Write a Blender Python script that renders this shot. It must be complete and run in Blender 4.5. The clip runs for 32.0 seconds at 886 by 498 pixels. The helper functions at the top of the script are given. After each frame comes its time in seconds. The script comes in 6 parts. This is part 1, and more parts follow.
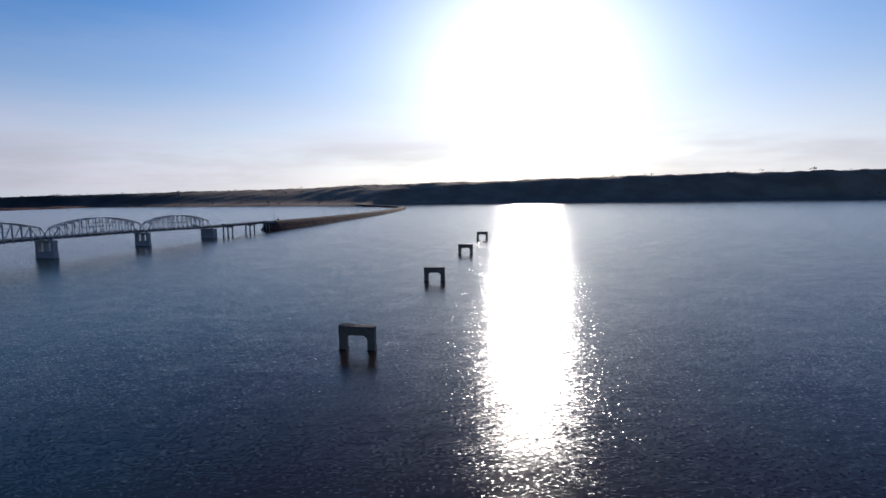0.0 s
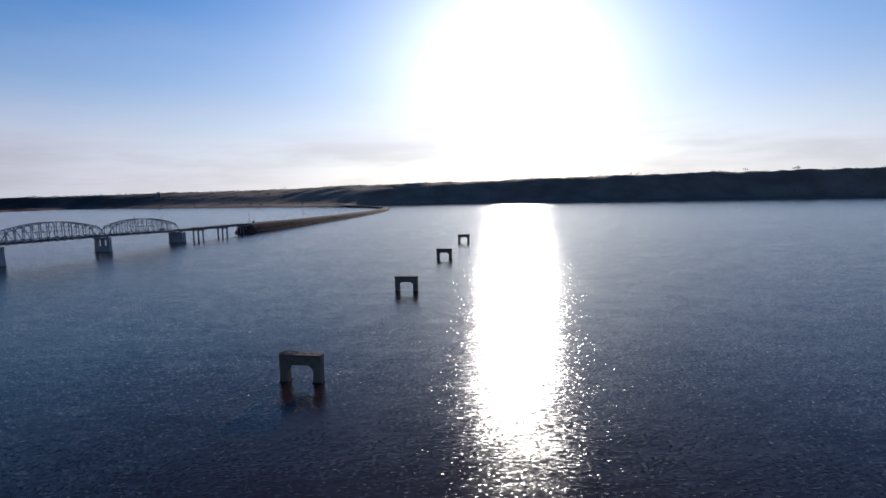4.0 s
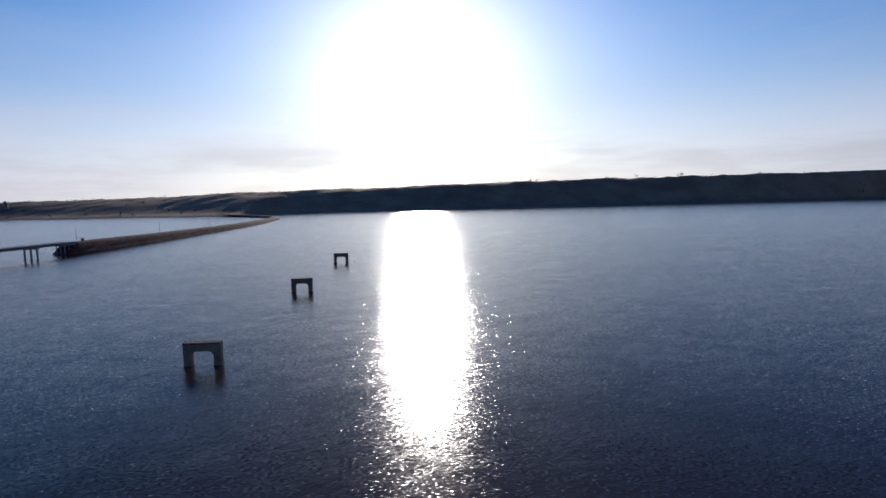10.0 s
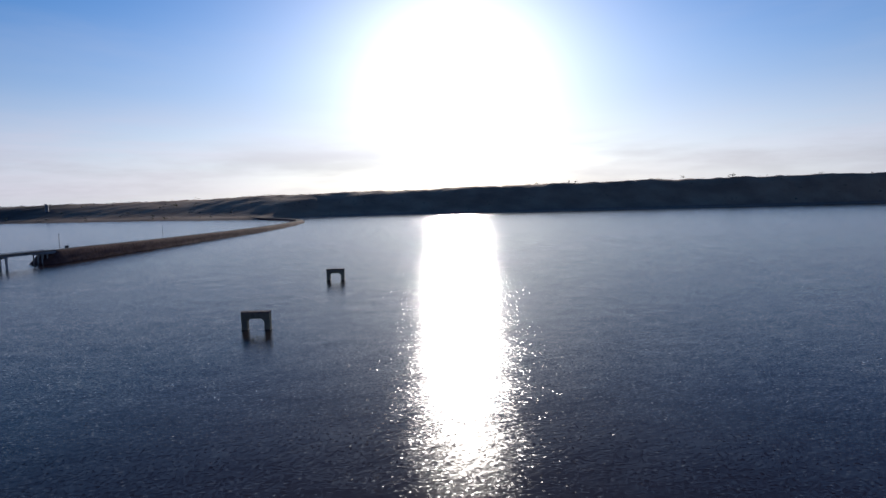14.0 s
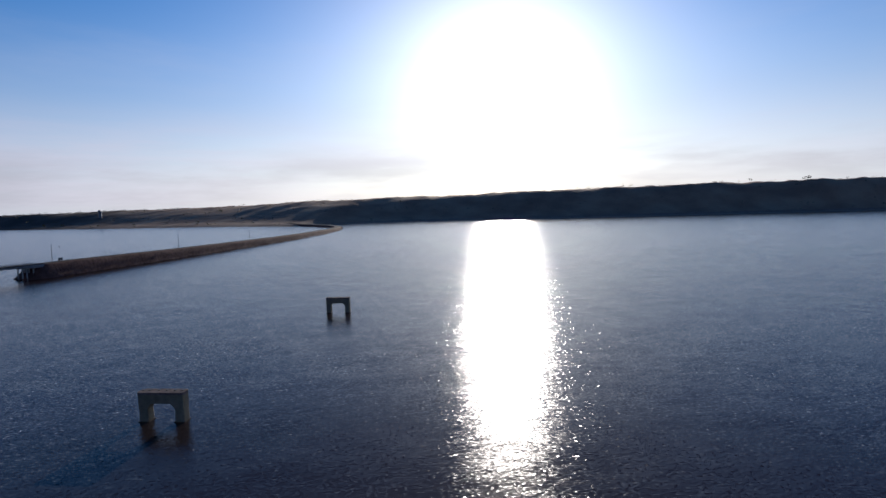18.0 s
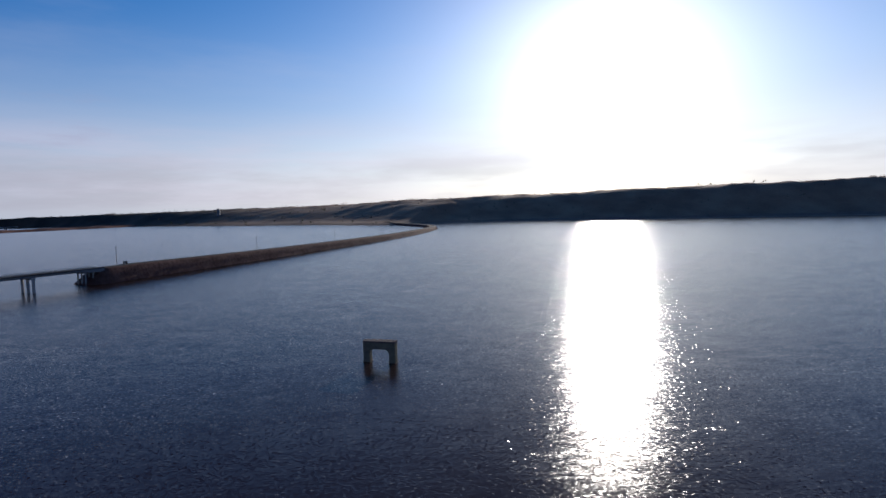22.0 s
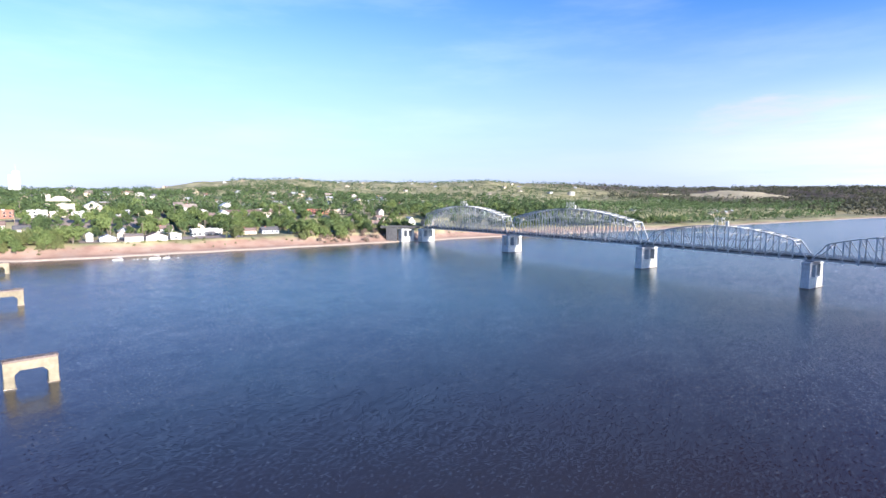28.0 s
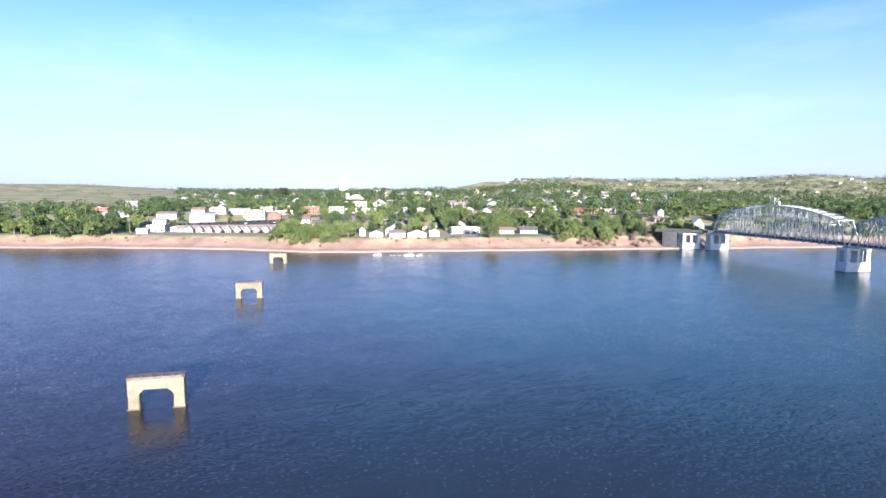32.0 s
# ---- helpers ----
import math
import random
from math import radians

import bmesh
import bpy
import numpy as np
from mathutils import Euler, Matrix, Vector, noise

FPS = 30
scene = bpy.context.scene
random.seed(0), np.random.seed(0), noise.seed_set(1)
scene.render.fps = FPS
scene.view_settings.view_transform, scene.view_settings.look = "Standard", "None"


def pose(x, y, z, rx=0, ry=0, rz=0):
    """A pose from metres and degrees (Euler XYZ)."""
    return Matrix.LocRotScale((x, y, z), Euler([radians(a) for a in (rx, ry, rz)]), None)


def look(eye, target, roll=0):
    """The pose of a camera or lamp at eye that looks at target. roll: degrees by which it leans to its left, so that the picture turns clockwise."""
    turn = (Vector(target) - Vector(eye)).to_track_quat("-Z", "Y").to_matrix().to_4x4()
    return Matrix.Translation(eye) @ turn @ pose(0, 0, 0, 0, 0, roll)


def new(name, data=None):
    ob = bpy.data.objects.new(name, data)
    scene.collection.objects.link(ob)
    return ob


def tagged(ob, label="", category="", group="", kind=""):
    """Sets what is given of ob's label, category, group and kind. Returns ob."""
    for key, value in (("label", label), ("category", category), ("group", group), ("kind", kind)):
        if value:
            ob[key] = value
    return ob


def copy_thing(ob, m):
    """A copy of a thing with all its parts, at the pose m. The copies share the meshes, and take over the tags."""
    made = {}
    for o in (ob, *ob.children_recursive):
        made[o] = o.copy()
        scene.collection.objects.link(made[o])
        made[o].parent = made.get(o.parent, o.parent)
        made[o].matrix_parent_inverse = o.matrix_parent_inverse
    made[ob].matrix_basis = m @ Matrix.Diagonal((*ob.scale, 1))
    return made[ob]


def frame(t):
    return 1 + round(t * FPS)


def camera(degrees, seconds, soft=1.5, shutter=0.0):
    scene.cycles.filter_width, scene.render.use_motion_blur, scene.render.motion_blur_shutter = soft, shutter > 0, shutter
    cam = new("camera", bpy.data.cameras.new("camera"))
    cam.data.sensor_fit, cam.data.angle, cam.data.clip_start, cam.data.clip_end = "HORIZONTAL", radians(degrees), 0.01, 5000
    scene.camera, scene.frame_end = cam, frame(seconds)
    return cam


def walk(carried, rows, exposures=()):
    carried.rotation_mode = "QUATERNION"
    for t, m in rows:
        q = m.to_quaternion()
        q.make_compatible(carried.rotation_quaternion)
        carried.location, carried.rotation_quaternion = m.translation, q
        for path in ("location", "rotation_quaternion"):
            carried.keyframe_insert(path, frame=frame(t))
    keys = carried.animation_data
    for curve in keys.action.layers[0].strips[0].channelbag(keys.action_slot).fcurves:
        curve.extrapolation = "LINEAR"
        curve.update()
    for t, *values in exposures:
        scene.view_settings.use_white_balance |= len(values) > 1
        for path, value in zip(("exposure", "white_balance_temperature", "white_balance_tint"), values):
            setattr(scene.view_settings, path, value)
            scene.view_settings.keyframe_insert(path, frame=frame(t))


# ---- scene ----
cam = camera(79.50, 32.0)
PATH = [
    (0, 342.81, -420.40, 38.21, 83.99, 0.95, 15.32),
    (1, 342.87, -417.56, 38.00, 83.98, 1.10, 14.66),
    (2, 343.24, -413.06, 38.15, 83.94, 1.23, 14.01),
    (2.5, 343.31, -410.59, 38.21, 83.99, 1.04, 14.04),
    (4.5, 343.41, -395.44, 38.98, 83.96, 1.28, 13.80),
    (5, 343.31, -390.49, 39.00, 84.00, 1.24, 9.68),
    (5.5, 343.29, -385.18, 39.04, 84.09, 1.18, 7.33),
    (6, 343.37, -379.56, 39.11, 84.11, 1.18, 6.60),
    (6.5, 343.65, -373.57, 39.22, 84.16, 1.24, 6.06),
    (7, 343.96, -367.50, 39.31, 84.17, 1.32, 5.77),
    (8, 344.87, -354.16, 39.58, 84.31, 1.45, 5.23),
    (9, 345.61, -339.51, 39.83, 84.38, 1.45, 4.47),
    (9.5, 346.02, -331.86, 39.90, 84.40, 1.45, 4.26),
    (10, 346.61, -323.92, 39.97, 84.43, 1.48, 3.85),
    (10.5, 347.27, -315.77, 40.00, 84.46, 1.46, 5.05),
    (11, 348.02, -307.40, 40.00, 84.52, 1.49, 4.89),
    (11.5, 348.74, -298.90, 39.98, 84.51, 1.54, 4.65),
    (12, 349.54, -290.14, 39.94, 84.56, 1.53, 5.07),
    (12.5, 350.24, -281.41, 39.88, 84.64, 1.51, 5.22),
    (13, 350.60, -272.89, 39.79, 84.66, 1.54, 5.40),
    (13.5, 350.86, -264.05, 39.73, 84.77, 1.54, 6.44),
    (14, 350.96, -255.03, 39.69, 84.81, 1.51, 7.73),
    (14.5, 350.91, -245.90, 39.65, 84.91, 1.42, 9.11),
    (15, 350.64, -236.76, 39.62, 84.99, 1.45, 10.38),
    (15.5, 350.30, -227.60, 39.60, 85.07, 1.46, 11.58),
    (17.5, 345.66, -191.96, 39.75, 85.31, 1.57, 12.59),
    (18, 344.16, -183.06, 39.89, 85.52, 1.63, 12.68),
    (18.5, 342.57, -174.26, 40.03, 85.47, 1.62, 12.74),
    (19, 340.99, -165.40, 40.18, 85.51, 1.62, 12.67),
    (19.5, 339.23, -156.82, 40.30, 85.56, 1.61, 12.64),
    (20, 337.51, -148.14, 40.44, 85.59, 1.52, 12.32),
    (20.5, 335.85, -139.43, 40.56, 85.55, 1.55, 13.46),
    (21, 334.24, -130.69, 40.67, 85.65, 1.48, 17.08),
    (21.5, 332.57, -122.00, 40.76, 85.66, 1.61, 19.34),
    (22, 330.77, -113.39, 40.84, 85.65, 1.57, 23.58),
    (22.5, 328.68, -104.90, 40.92, 85.73, 1.70, 28.73),
    (23, 326.12, -96.68, 41.00, 85.79, 1.60, 33.21),
    (23.5, 322.87, -88.80, 41.06, 85.88, 1.36, 42.30),
    (24, 318.85, -81.49, 41.07, 85.94, 1.08, 52.00),
    (24.5, 313.99, -74.91, 41.02, 86.01, 0.91, 63.32),
    (25, 308.62, -69.30, 40.90, 85.84, 0.39, 74.31),
    (25.5, 303.11, -64.38, 40.74, 85.68, 0.06, 86.69),
    (27.5, 277.54, -61.89, 39.46, 84.77, -0.30, 129.87),
    (28, 271.57, -63.68, 39.08, 84.46, -0.23, 144.29),
    (28.5, 265.64, -66.16, 38.68, 84.32, -0.23, 152.05),
    (29, 259.97, -69.52, 38.27, 84.27, -0.28, 153.51),
    (29.5, 254.75, -73.77, 37.88, 84.21, -0.25, 158.68),
    (30, 250.11, -78.86, 37.56, 84.13, -0.10, 166.54),
    (30.5, 246.26, -84.65, 37.35, 84.18, 0.03, 167.89),
    (31, 243.02, -91.02, 37.25, 84.19, -0.08, 169.18),
    (31.5, 240.19, -97.81, 37.18, 84.26, -0.03, 172.95),
    (32, 237.58, -104.76, 37.14, 84.36, -0.07, 174.11),
]
walk(cam, [(r[0], pose(*r[1:])) for r in PATH], exposures=((0, -0.43, 5700, 12.4), (23, -0.45, 5700, 12.4), (24, -0.31, 5700, 12.8), (25, 0.03, 5650, 12.8), (25.5, 0.15, 5600, 12.5), (27.5, 1.33, 5500, 12.8), (28.5, 1.62, 5430, 13.2), (32, 1.62, 5430, 13.2)))

# ---- world, sun ----
SUN_AZ, SUN_EL = radians(6.1), radians(14.0)   # turned from +y towards -x
SUN_DIR = Vector((-math.sin(SUN_AZ) * math.cos(SUN_EL), math.cos(SUN_AZ) * math.cos(SUN_EL), math.sin(SUN_EL)))

world = bpy.data.worlds.new("world")
scene.world = world
world.use_nodes = True
wn, wl = world.node_tree.nodes, world.node_tree.links
wn.clear()
w_out = wn.new("ShaderNodeOutputWorld")
w_bg = wn.new("ShaderNodeBackground")
w_sky = wn.new("ShaderNodeTexSky")
w_sky.sky_type = "NISHITA"
w_sky.sun_disc = False
w_sky.sun_elevation = SUN_EL
w_sky.sun_rotation = -SUN_AZ
w_sky.altitude = 400
w_sky.air_density = 1.0
w_sky.dust_density = 0.7
w_sky.ozone_density = 3.0
w_co = wn.new("ShaderNodeTexCoord")
w_sep = wn.new("ShaderNodeSeparateXYZ")
wl.new(w_co.outputs["Generated"], w_sep.inputs["Vector"])


def sky_range(lo, hi, a, b):
    r = wn.new("ShaderNodeMapRange")
    r.interpolation_type = "SMOOTHSTEP"
    for k, v in (("From Min", lo), ("From Max", hi), ("To Min", a), ("To Max", b)):
        r.inputs[k].default_value = v
    wl.new(w_sep.outputs["Z"], r.inputs["Value"])
    return r.outputs["Result"]


def sky_blend(base, fac, col, kind="MIX"):
    x = wn.new("ShaderNodeMix")
    x.data_type, x.blend_type = "RGBA", kind
    wl.new(fac, x.inputs["Factor"])
    wl.new(base, x.inputs["A"])
    x.inputs["B"].default_value = (*col, 1)
    return x.outputs["Result"]


def cloud_layer(scale, stretch, lo, hi, seed, z0, z1, z2, z3, amount):
    """Streaks of thin cloud between the heights z0 and z3."""
    mp = wn.new("ShaderNodeMapping")
    mp.inputs["Scale"].default_value = (1.0, 1.0, stretch)
    mp.inputs["Location"].default_value = (seed, seed * 0.7, 0.0)
    wl.new(w_co.outputs["Generated"], mp.inputs["Vector"])
    t = wn.new("ShaderNodeTexNoise")
    t.inputs["Scale"].default_value, t.inputs["Detail"].default_value, t.inputs["Roughness"].default_value = scale, 8.0, 0.58
    wl.new(mp.outputs["Vector"], t.inputs["Vector"])
    r = wn.new("ShaderNodeMapRange")
    r.interpolation_type = "SMOOTHSTEP"
    r.inputs["From Min"].default_value, r.inputs["From Max"].default_value = lo, hi
    wl.new(t.outputs["Fac"], r.inputs["Value"])
    m1, m2 = wn.new("ShaderNodeMath"), wn.new("ShaderNodeMath")
    m1.operation = m2.operation = "MULTIPLY"
    wl.new(r.outputs["Result"], m1.inputs[0])
    wl.new(sky_range(z0, z1, 0.0, amount), m1.inputs[1])
    wl.new(m1.outputs[0], m2.inputs[0])
    wl.new(sky_range(z2, z3, 1.0, 0.0), m2.inputs[1])
    return m2.outputs[0]


# angle from the glare
GLARE_EL = SUN_EL - radians(3.0)   # lens glare put into the sky, centred below the sun
GLARE_DIR = Vector((-math.sin(SUN_AZ) * math.cos(GLARE_EL), math.cos(SUN_AZ) * math.cos(GLARE_EL), math.sin(GLARE_EL)))
w_dot = wn.new("ShaderNodeVectorMath")
w_dot.operation = "DOT_PRODUCT"
w_dot.inputs[1].default_value = GLARE_DIR
wl.new(w_co.outputs["Generated"], w_dot.inputs[0])
w_half = wn.new("ShaderNodeMath")
w_half.operation = "MULTIPLY_ADD"
w_half.inputs[1].default_value = w_half.inputs[2].default_value = 0.5
wl.new(w_dot.outputs["Value"], w_half.inputs[0])


def angle_curve(stops):
    """A curve over the angle: 0 opposite the glare, 0.5 at a right angle, 1 towards it."""
    c = wn.new("ShaderNodeFloatCurve")
    line = c.mapping.curves[0]
    line.points[0].location, line.points[1].location = stops[0], stops[-1]
    for s in stops[1:-1]:
        line.points.new(*s)
    c.mapping.update()
    wl.new(w_half.outputs[0], c.inputs["Value"])
    return c.outputs["Value"]


w_rich = wn.new("ShaderNodeHueSaturation")
wl.new(angle_curve(((0.0, 0.519), (0.25, 0.516), (0.41, 0.510), (0.53, 0.518), (0.68, 0.514), (0.85, 0.507), (1.0, 0.505))), w_rich.inputs["Hue"])
w_pure = wn.new("ShaderNodeMath")
w_pure.operation = "MULTIPLY"
wl.new(sky_range(0.08, 0.6, 1.15, 1.5), w_pure.inputs[0])
wl.new(angle_curve(((0.0, 0.85), (0.25, 0.88), (0.45, 0.96), (0.65, 1.06), (0.85, 1.1), (1.0, 0.95))), w_pure.inputs[1])
wl.new(w_pure.outputs[0], w_rich.inputs["Saturation"])
wl.new(w_sky.outputs["Color"], w_rich.inputs["Color"])
# pale air low down, brighter on the sun's side
w_pale = wn.new("ShaderNodeMix")
w_pale.data_type = "RGBA"
w_pale.inputs["A"].default_value, w_pale.inputs["B"].default_value = (2.2, 2.24, 3.05, 1), (4.5, 4.7, 5.45, 1)
wl.new(angle_curve(((0.0, 0.0), (0.2, 0.08), (0.4, 0.75), (0.6, 1.0), (1.0, 1.0))), w_pale.inputs["Factor"])
w_air = wn.new("ShaderNodeMix")
w_air.data_type = "RGBA"
wl.new(sky_range(-0.03, 0.33, 0.84, 0.0), w_air.inputs["Factor"])
wl.new(w_rich.outputs["Color"], w_air.inputs["A"])
wl.new(w_pale.outputs["Result"], w_air.inputs["B"])
w_col = w_air.outputs["Result"]
w_north = wn.new("ShaderNodeMapRange")
w_north.interpolation_type = "SMOOTHSTEP"
for _k, _v in (("From Min", -0.1), ("From Max", -0.7), ("To Min", 0.6), ("To Max", 1.0)):
    w_north.inputs[_k].default_value = _v
wl.new(w_sep.outputs["X"], w_north.inputs["Value"])
w_mul = wn.new("ShaderNodeMath")
w_mul.operation = "MULTIPLY"
wl.new(cloud_layer(2.3, 9.0, 0.25, 0.68, 3.1, 0.0, 0.03, 0.08, 0.19, 0.62), w_mul.inputs[0])
w_west = wn.new("ShaderNodeMapRange")
w_west.interpolation_type = "SMOOTHSTEP"
for _k, _v in (("From Min", -0.6), ("From Max", -0.2), ("To Min", 0.1), ("To Max", 1.0)):
    w_west.inputs[_k].default_value = _v
wl.new(w_sep.outputs["Y"], w_west.inputs["Value"])
w_side = wn.new("ShaderNodeMath")
w_side.operation = "MULTIPLY"
wl.new(w_north.outputs["Result"], w_side.inputs[0])
wl.new(w_west.outputs["Result"], w_side.inputs[1])
wl.new(w_side.outputs[0], w_mul.inputs[1])
w_col = sky_blend(w_col, w_mul.outputs[0], (6.0, 5.3, 5.8))
w_col = sky_blend(w_col, cloud_layer(2.6, 5.0, 0.44, 0.78, 7.7, 0.03, 0.1, 0.3, 0.7, 0.12), (5.6, 5.5, 6.0))
w_bank = wn.new("ShaderNodeMath")
w_bank.operation = "MULTIPLY"
wl.new(cloud_layer(3.4, 4.2, 0.5, 0.64, 12.3, 0.06, 0.11, 0.15, 0.22, 0.7), w_bank.inputs[0])
w_far = wn.new("ShaderNodeMapRange")
w_far.interpolation_type = "SMOOTHSTEP"
w_far.inputs["From Min"].default_value, w_far.inputs["From Max"].default_value = -0.72, -0.94
wl.new(w_sep.outputs["X"], w_far.inputs["Value"])
wl.new(w_far.outputs["Result"], w_bank.inputs[1])
w_col = sky_blend(w_col, w_bank.outputs[0], (3.9, 3.5, 4.3))
# soft grey cloud low in the west
w_grey = wn.new("ShaderNodeMath")
w_grey.operation = "MULTIPLY"
wl.new(cloud_layer(1.9, 6.5, 0.42, 0.62, 5.4, 0.0, 0.025, 0.06, 0.13, 0.6), w_grey.inputs[0])
wl.new(w_west.outputs["Result"], w_grey.inputs[1])
w_col = sky_blend(w_col, w_grey.outputs[0], (3.7, 3.55, 3.85))
# scattering: brightest towards the sun, least at a right angle; overhead less on the sun's side
w_gain = angle_curve(((0.0, 0.50), (0.2, 0.455), (0.4, 0.41), (0.55, 0.54), (0.7, 0.70), (0.87, 0.70), (1.0, 0.76)))
w_bright = wn.new("ShaderNodeMath")
w_bright.operation = "MULTIPLY"
wl.new(w_gain, w_bright.inputs[0])
# opposite the sun the unseen high sky is raised to brighten the lake
w_over = wn.new("ShaderNodeMix")
wl.new(angle_curve(((0.0, 0.0), (0.3, 0.0), (0.6, 1.0), (1.0, 1.0))), w_over.inputs["Factor"])
wl.new(sky_range(0.3, 0.75, 2.1, 2.6), w_over.inputs["A"])
wl.new(sky_range(0.32, 0.8, 2.0, 1.1), w_over.inputs["B"])
wl.new(w_over.outputs["Result"], w_bright.inputs[1])
w_lit = wn.new("ShaderNodeVectorMath")
w_lit.operation = "SCALE"
wl.new(w_col, w_lit.inputs[0])
wl.new(w_bright.outputs[0], w_lit.inputs["Scale"])
w_col = w_lit.outputs["Vector"]
# white lens glare round the sun, added to the sky colour
w_pow = wn.new("ShaderNodeMath")
w_pow.operation = "POWER"
w_pow.use_clamp = True
wl.new(w_dot.outputs["Value"], w_pow.inputs[0])
w_pow.inputs[1].default_value = 120.0
w_col = sky_blend(w_col, w_pow.outputs[0], (6.0, 5.9, 5.6), "ADD")
w_wide = wn.new("ShaderNodeMath")
w_wide.operation = "POWER"
w_wide.use_clamp = True
wl.new(w_dot.outputs["Value"], w_wide.inputs[0])
w_wide.inputs[1].default_value = 3.5
w_low = wn.new("ShaderNodeMath")
w_low.operation = "MULTIPLY"
wl.new(w_wide.outputs[0], w_low.inputs[0])
wl.new(sky_range(0.0, 0.2, 1.0, 0.0), w_low.inputs[1])
w_col = sky_blend(w_col, w_low.outputs[0], (5.6, 4.9, 3.2), "ADD")
wl.new(w_col, w_bg.inputs["Color"])
wl.new(w_bg.outputs["Background"], w_out.inputs["Surface"])
w_bg.inputs["Strength"].default_value = 0.1

sun_data = bpy.data.lights.new("sun", "SUN")
sun_data.energy, sun_data.angle, sun_data.color = 5.0, radians(0.53), (1.0, 0.86, 0.68)
sun = new("sun", sun_data)
sun.matrix_world = look(SUN_DIR * 100, (0, 0, 0))


# ---- materials ----
def material(name):
    m = bpy.data.materials.new(name)
    m.use_nodes = True
    return m, m.node_tree.nodes, m.node_tree.links, m.node_tree.nodes["Principled BSDF"]


def surface(name, a, b, scale=1.0, rough=0.8, bump=0.2, bump_scale=8.0, metal=0.0, vary=0.15, coarse=0.15):
    """Two tones over a coarse and a fine noise, a fine relief, and a tone of its own for every object."""
    m, n, l, p = material(name)
    co = n.new("ShaderNodeNewGeometry")
    n1, n2, n3 = (n.new("ShaderNodeTexNoise") for _ in range(3))
    for t, s in ((n1, scale), (n2, scale * coarse), (n3, bump_scale)):
        t.inputs["Scale"].default_value = s
        t.inputs["Detail"].default_value = 6.0
        l.new(co.outputs["Position"], t.inputs["Vector"])
    mixer = n.new("ShaderNodeMath")
    mixer.operation = "MULTIPLY_ADD"
    mixer.inputs[1].default_value = 0.55
    l.new(n1.outputs["Fac"], mixer.inputs[0])
    half = n.new("ShaderNodeMath")
    half.operation = "MULTIPLY"
    half.inputs[1].default_value = 0.45
    l.new(n2.outputs["Fac"], half.inputs[0])
    l.new(half.outputs[0], mixer.inputs[2])
    ramp = n.new("ShaderNodeValToRGB")
    ramp.color_ramp.elements[0].position, ramp.color_ramp.elements[1].position = 0.36, 0.64
    ramp.color_ramp.elements[0].color, ramp.color_ramp.elements[1].color = (*a, 1), (*b, 1)
    l.new(mixer.outputs[0], ramp.inputs["Fac"])
    info = n.new("ShaderNodeObjectInfo")
    rng = n.new("ShaderNodeMapRange")
    rng.inputs["To Min"].default_value, rng.inputs["To Max"].default_value = 1 - vary, 1 + vary
    l.new(info.outputs["Random"], rng.inputs["Value"])
    hsv = n.new("ShaderNodeHueSaturation")
    l.new(rng.outputs["Result"], hsv.inputs["Value"])
    l.new(ramp.outputs["Color"], hsv.inputs["Color"])
    l.new(hsv.outputs["Color"], p.inputs["Base Color"])
    p.inputs["Roughness"].default_value = rough
    if rough >= 0.85:
        p.inputs["Specular IOR Level"].default_value = 0.15
    p.inputs["Metallic"].default_value = metal
    if bump:
        bm = n.new("ShaderNodeBump")
        bm.inputs["Strength"].default_value = bump
        bm.inputs["Distance"].default_value = 0.05
        l.new(n3.outputs["Fac"], bm.inputs["Height"])
        l.new(bm.outputs["Normal"], p.inputs["Normal"])
    return m


def foliage(name, a, b):
    """Leaves: a tone for every clump and a drift over the tree."""
    m, n, l, p = material(name)
    geo = n.new("ShaderNodeNewGeometry")
    info = n.new("ShaderNodeObjectInfo")
    noise_n = n.new("ShaderNodeTexNoise")
    noise_n.inputs["Scale"].default_value = 0.09
    noise_n.inputs["Detail"].default_value = 4
    l.new(geo.outputs["Position"], noise_n.inputs["Vector"])
    add = n.new("ShaderNodeMath")
    add.operation = "ADD"
    l.new(geo.outputs["Random Per Island"], add.inputs[0])
    l.new(noise_n.outputs["Fac"], add.inputs[1])
    add2 = n.new("ShaderNodeMath")
    add2.operation = "MULTIPLY_ADD"
    add2.inputs[1].default_value = 0.8
    l.new(info.outputs["Random"], add2.inputs[0])
    l.new(add.outputs[0], add2.inputs[2])
    rng = n.new("ShaderNodeMapRange")
    rng.inputs["From Min"].default_value, rng.inputs["From Max"].default_value = 0.4, 2.0
    l.new(add2.outputs[0], rng.inputs["Value"])
    ramp = n.new("ShaderNodeValToRGB")
    ramp.color_ramp.elements[0].color, ramp.color_ramp.elements[1].color = (*a, 1), (*b, 1)
    l.new(rng.outputs["Result"], ramp.inputs["Fac"])
    l.new(ramp.outputs["Color"], p.inputs["Base Color"])
    p.inputs["Roughness"].default_value = 0.7
    p.inputs["Specular IOR Level"].default_value = 0.25
    tr = n.new("ShaderNodeBsdfTranslucent")
    l.new(ramp.outputs["Color"], tr.inputs["Color"])
    mx = n.new("ShaderNodeMixShader")
    mx.inputs[0].default_value = 0.25
    l.new(p.outputs[0], mx.inputs[1])
    l.new(tr.outputs[0], mx.inputs[2])
    l.new(mx.outputs[0], n["Material Output"].inputs["Surface"])
    return m


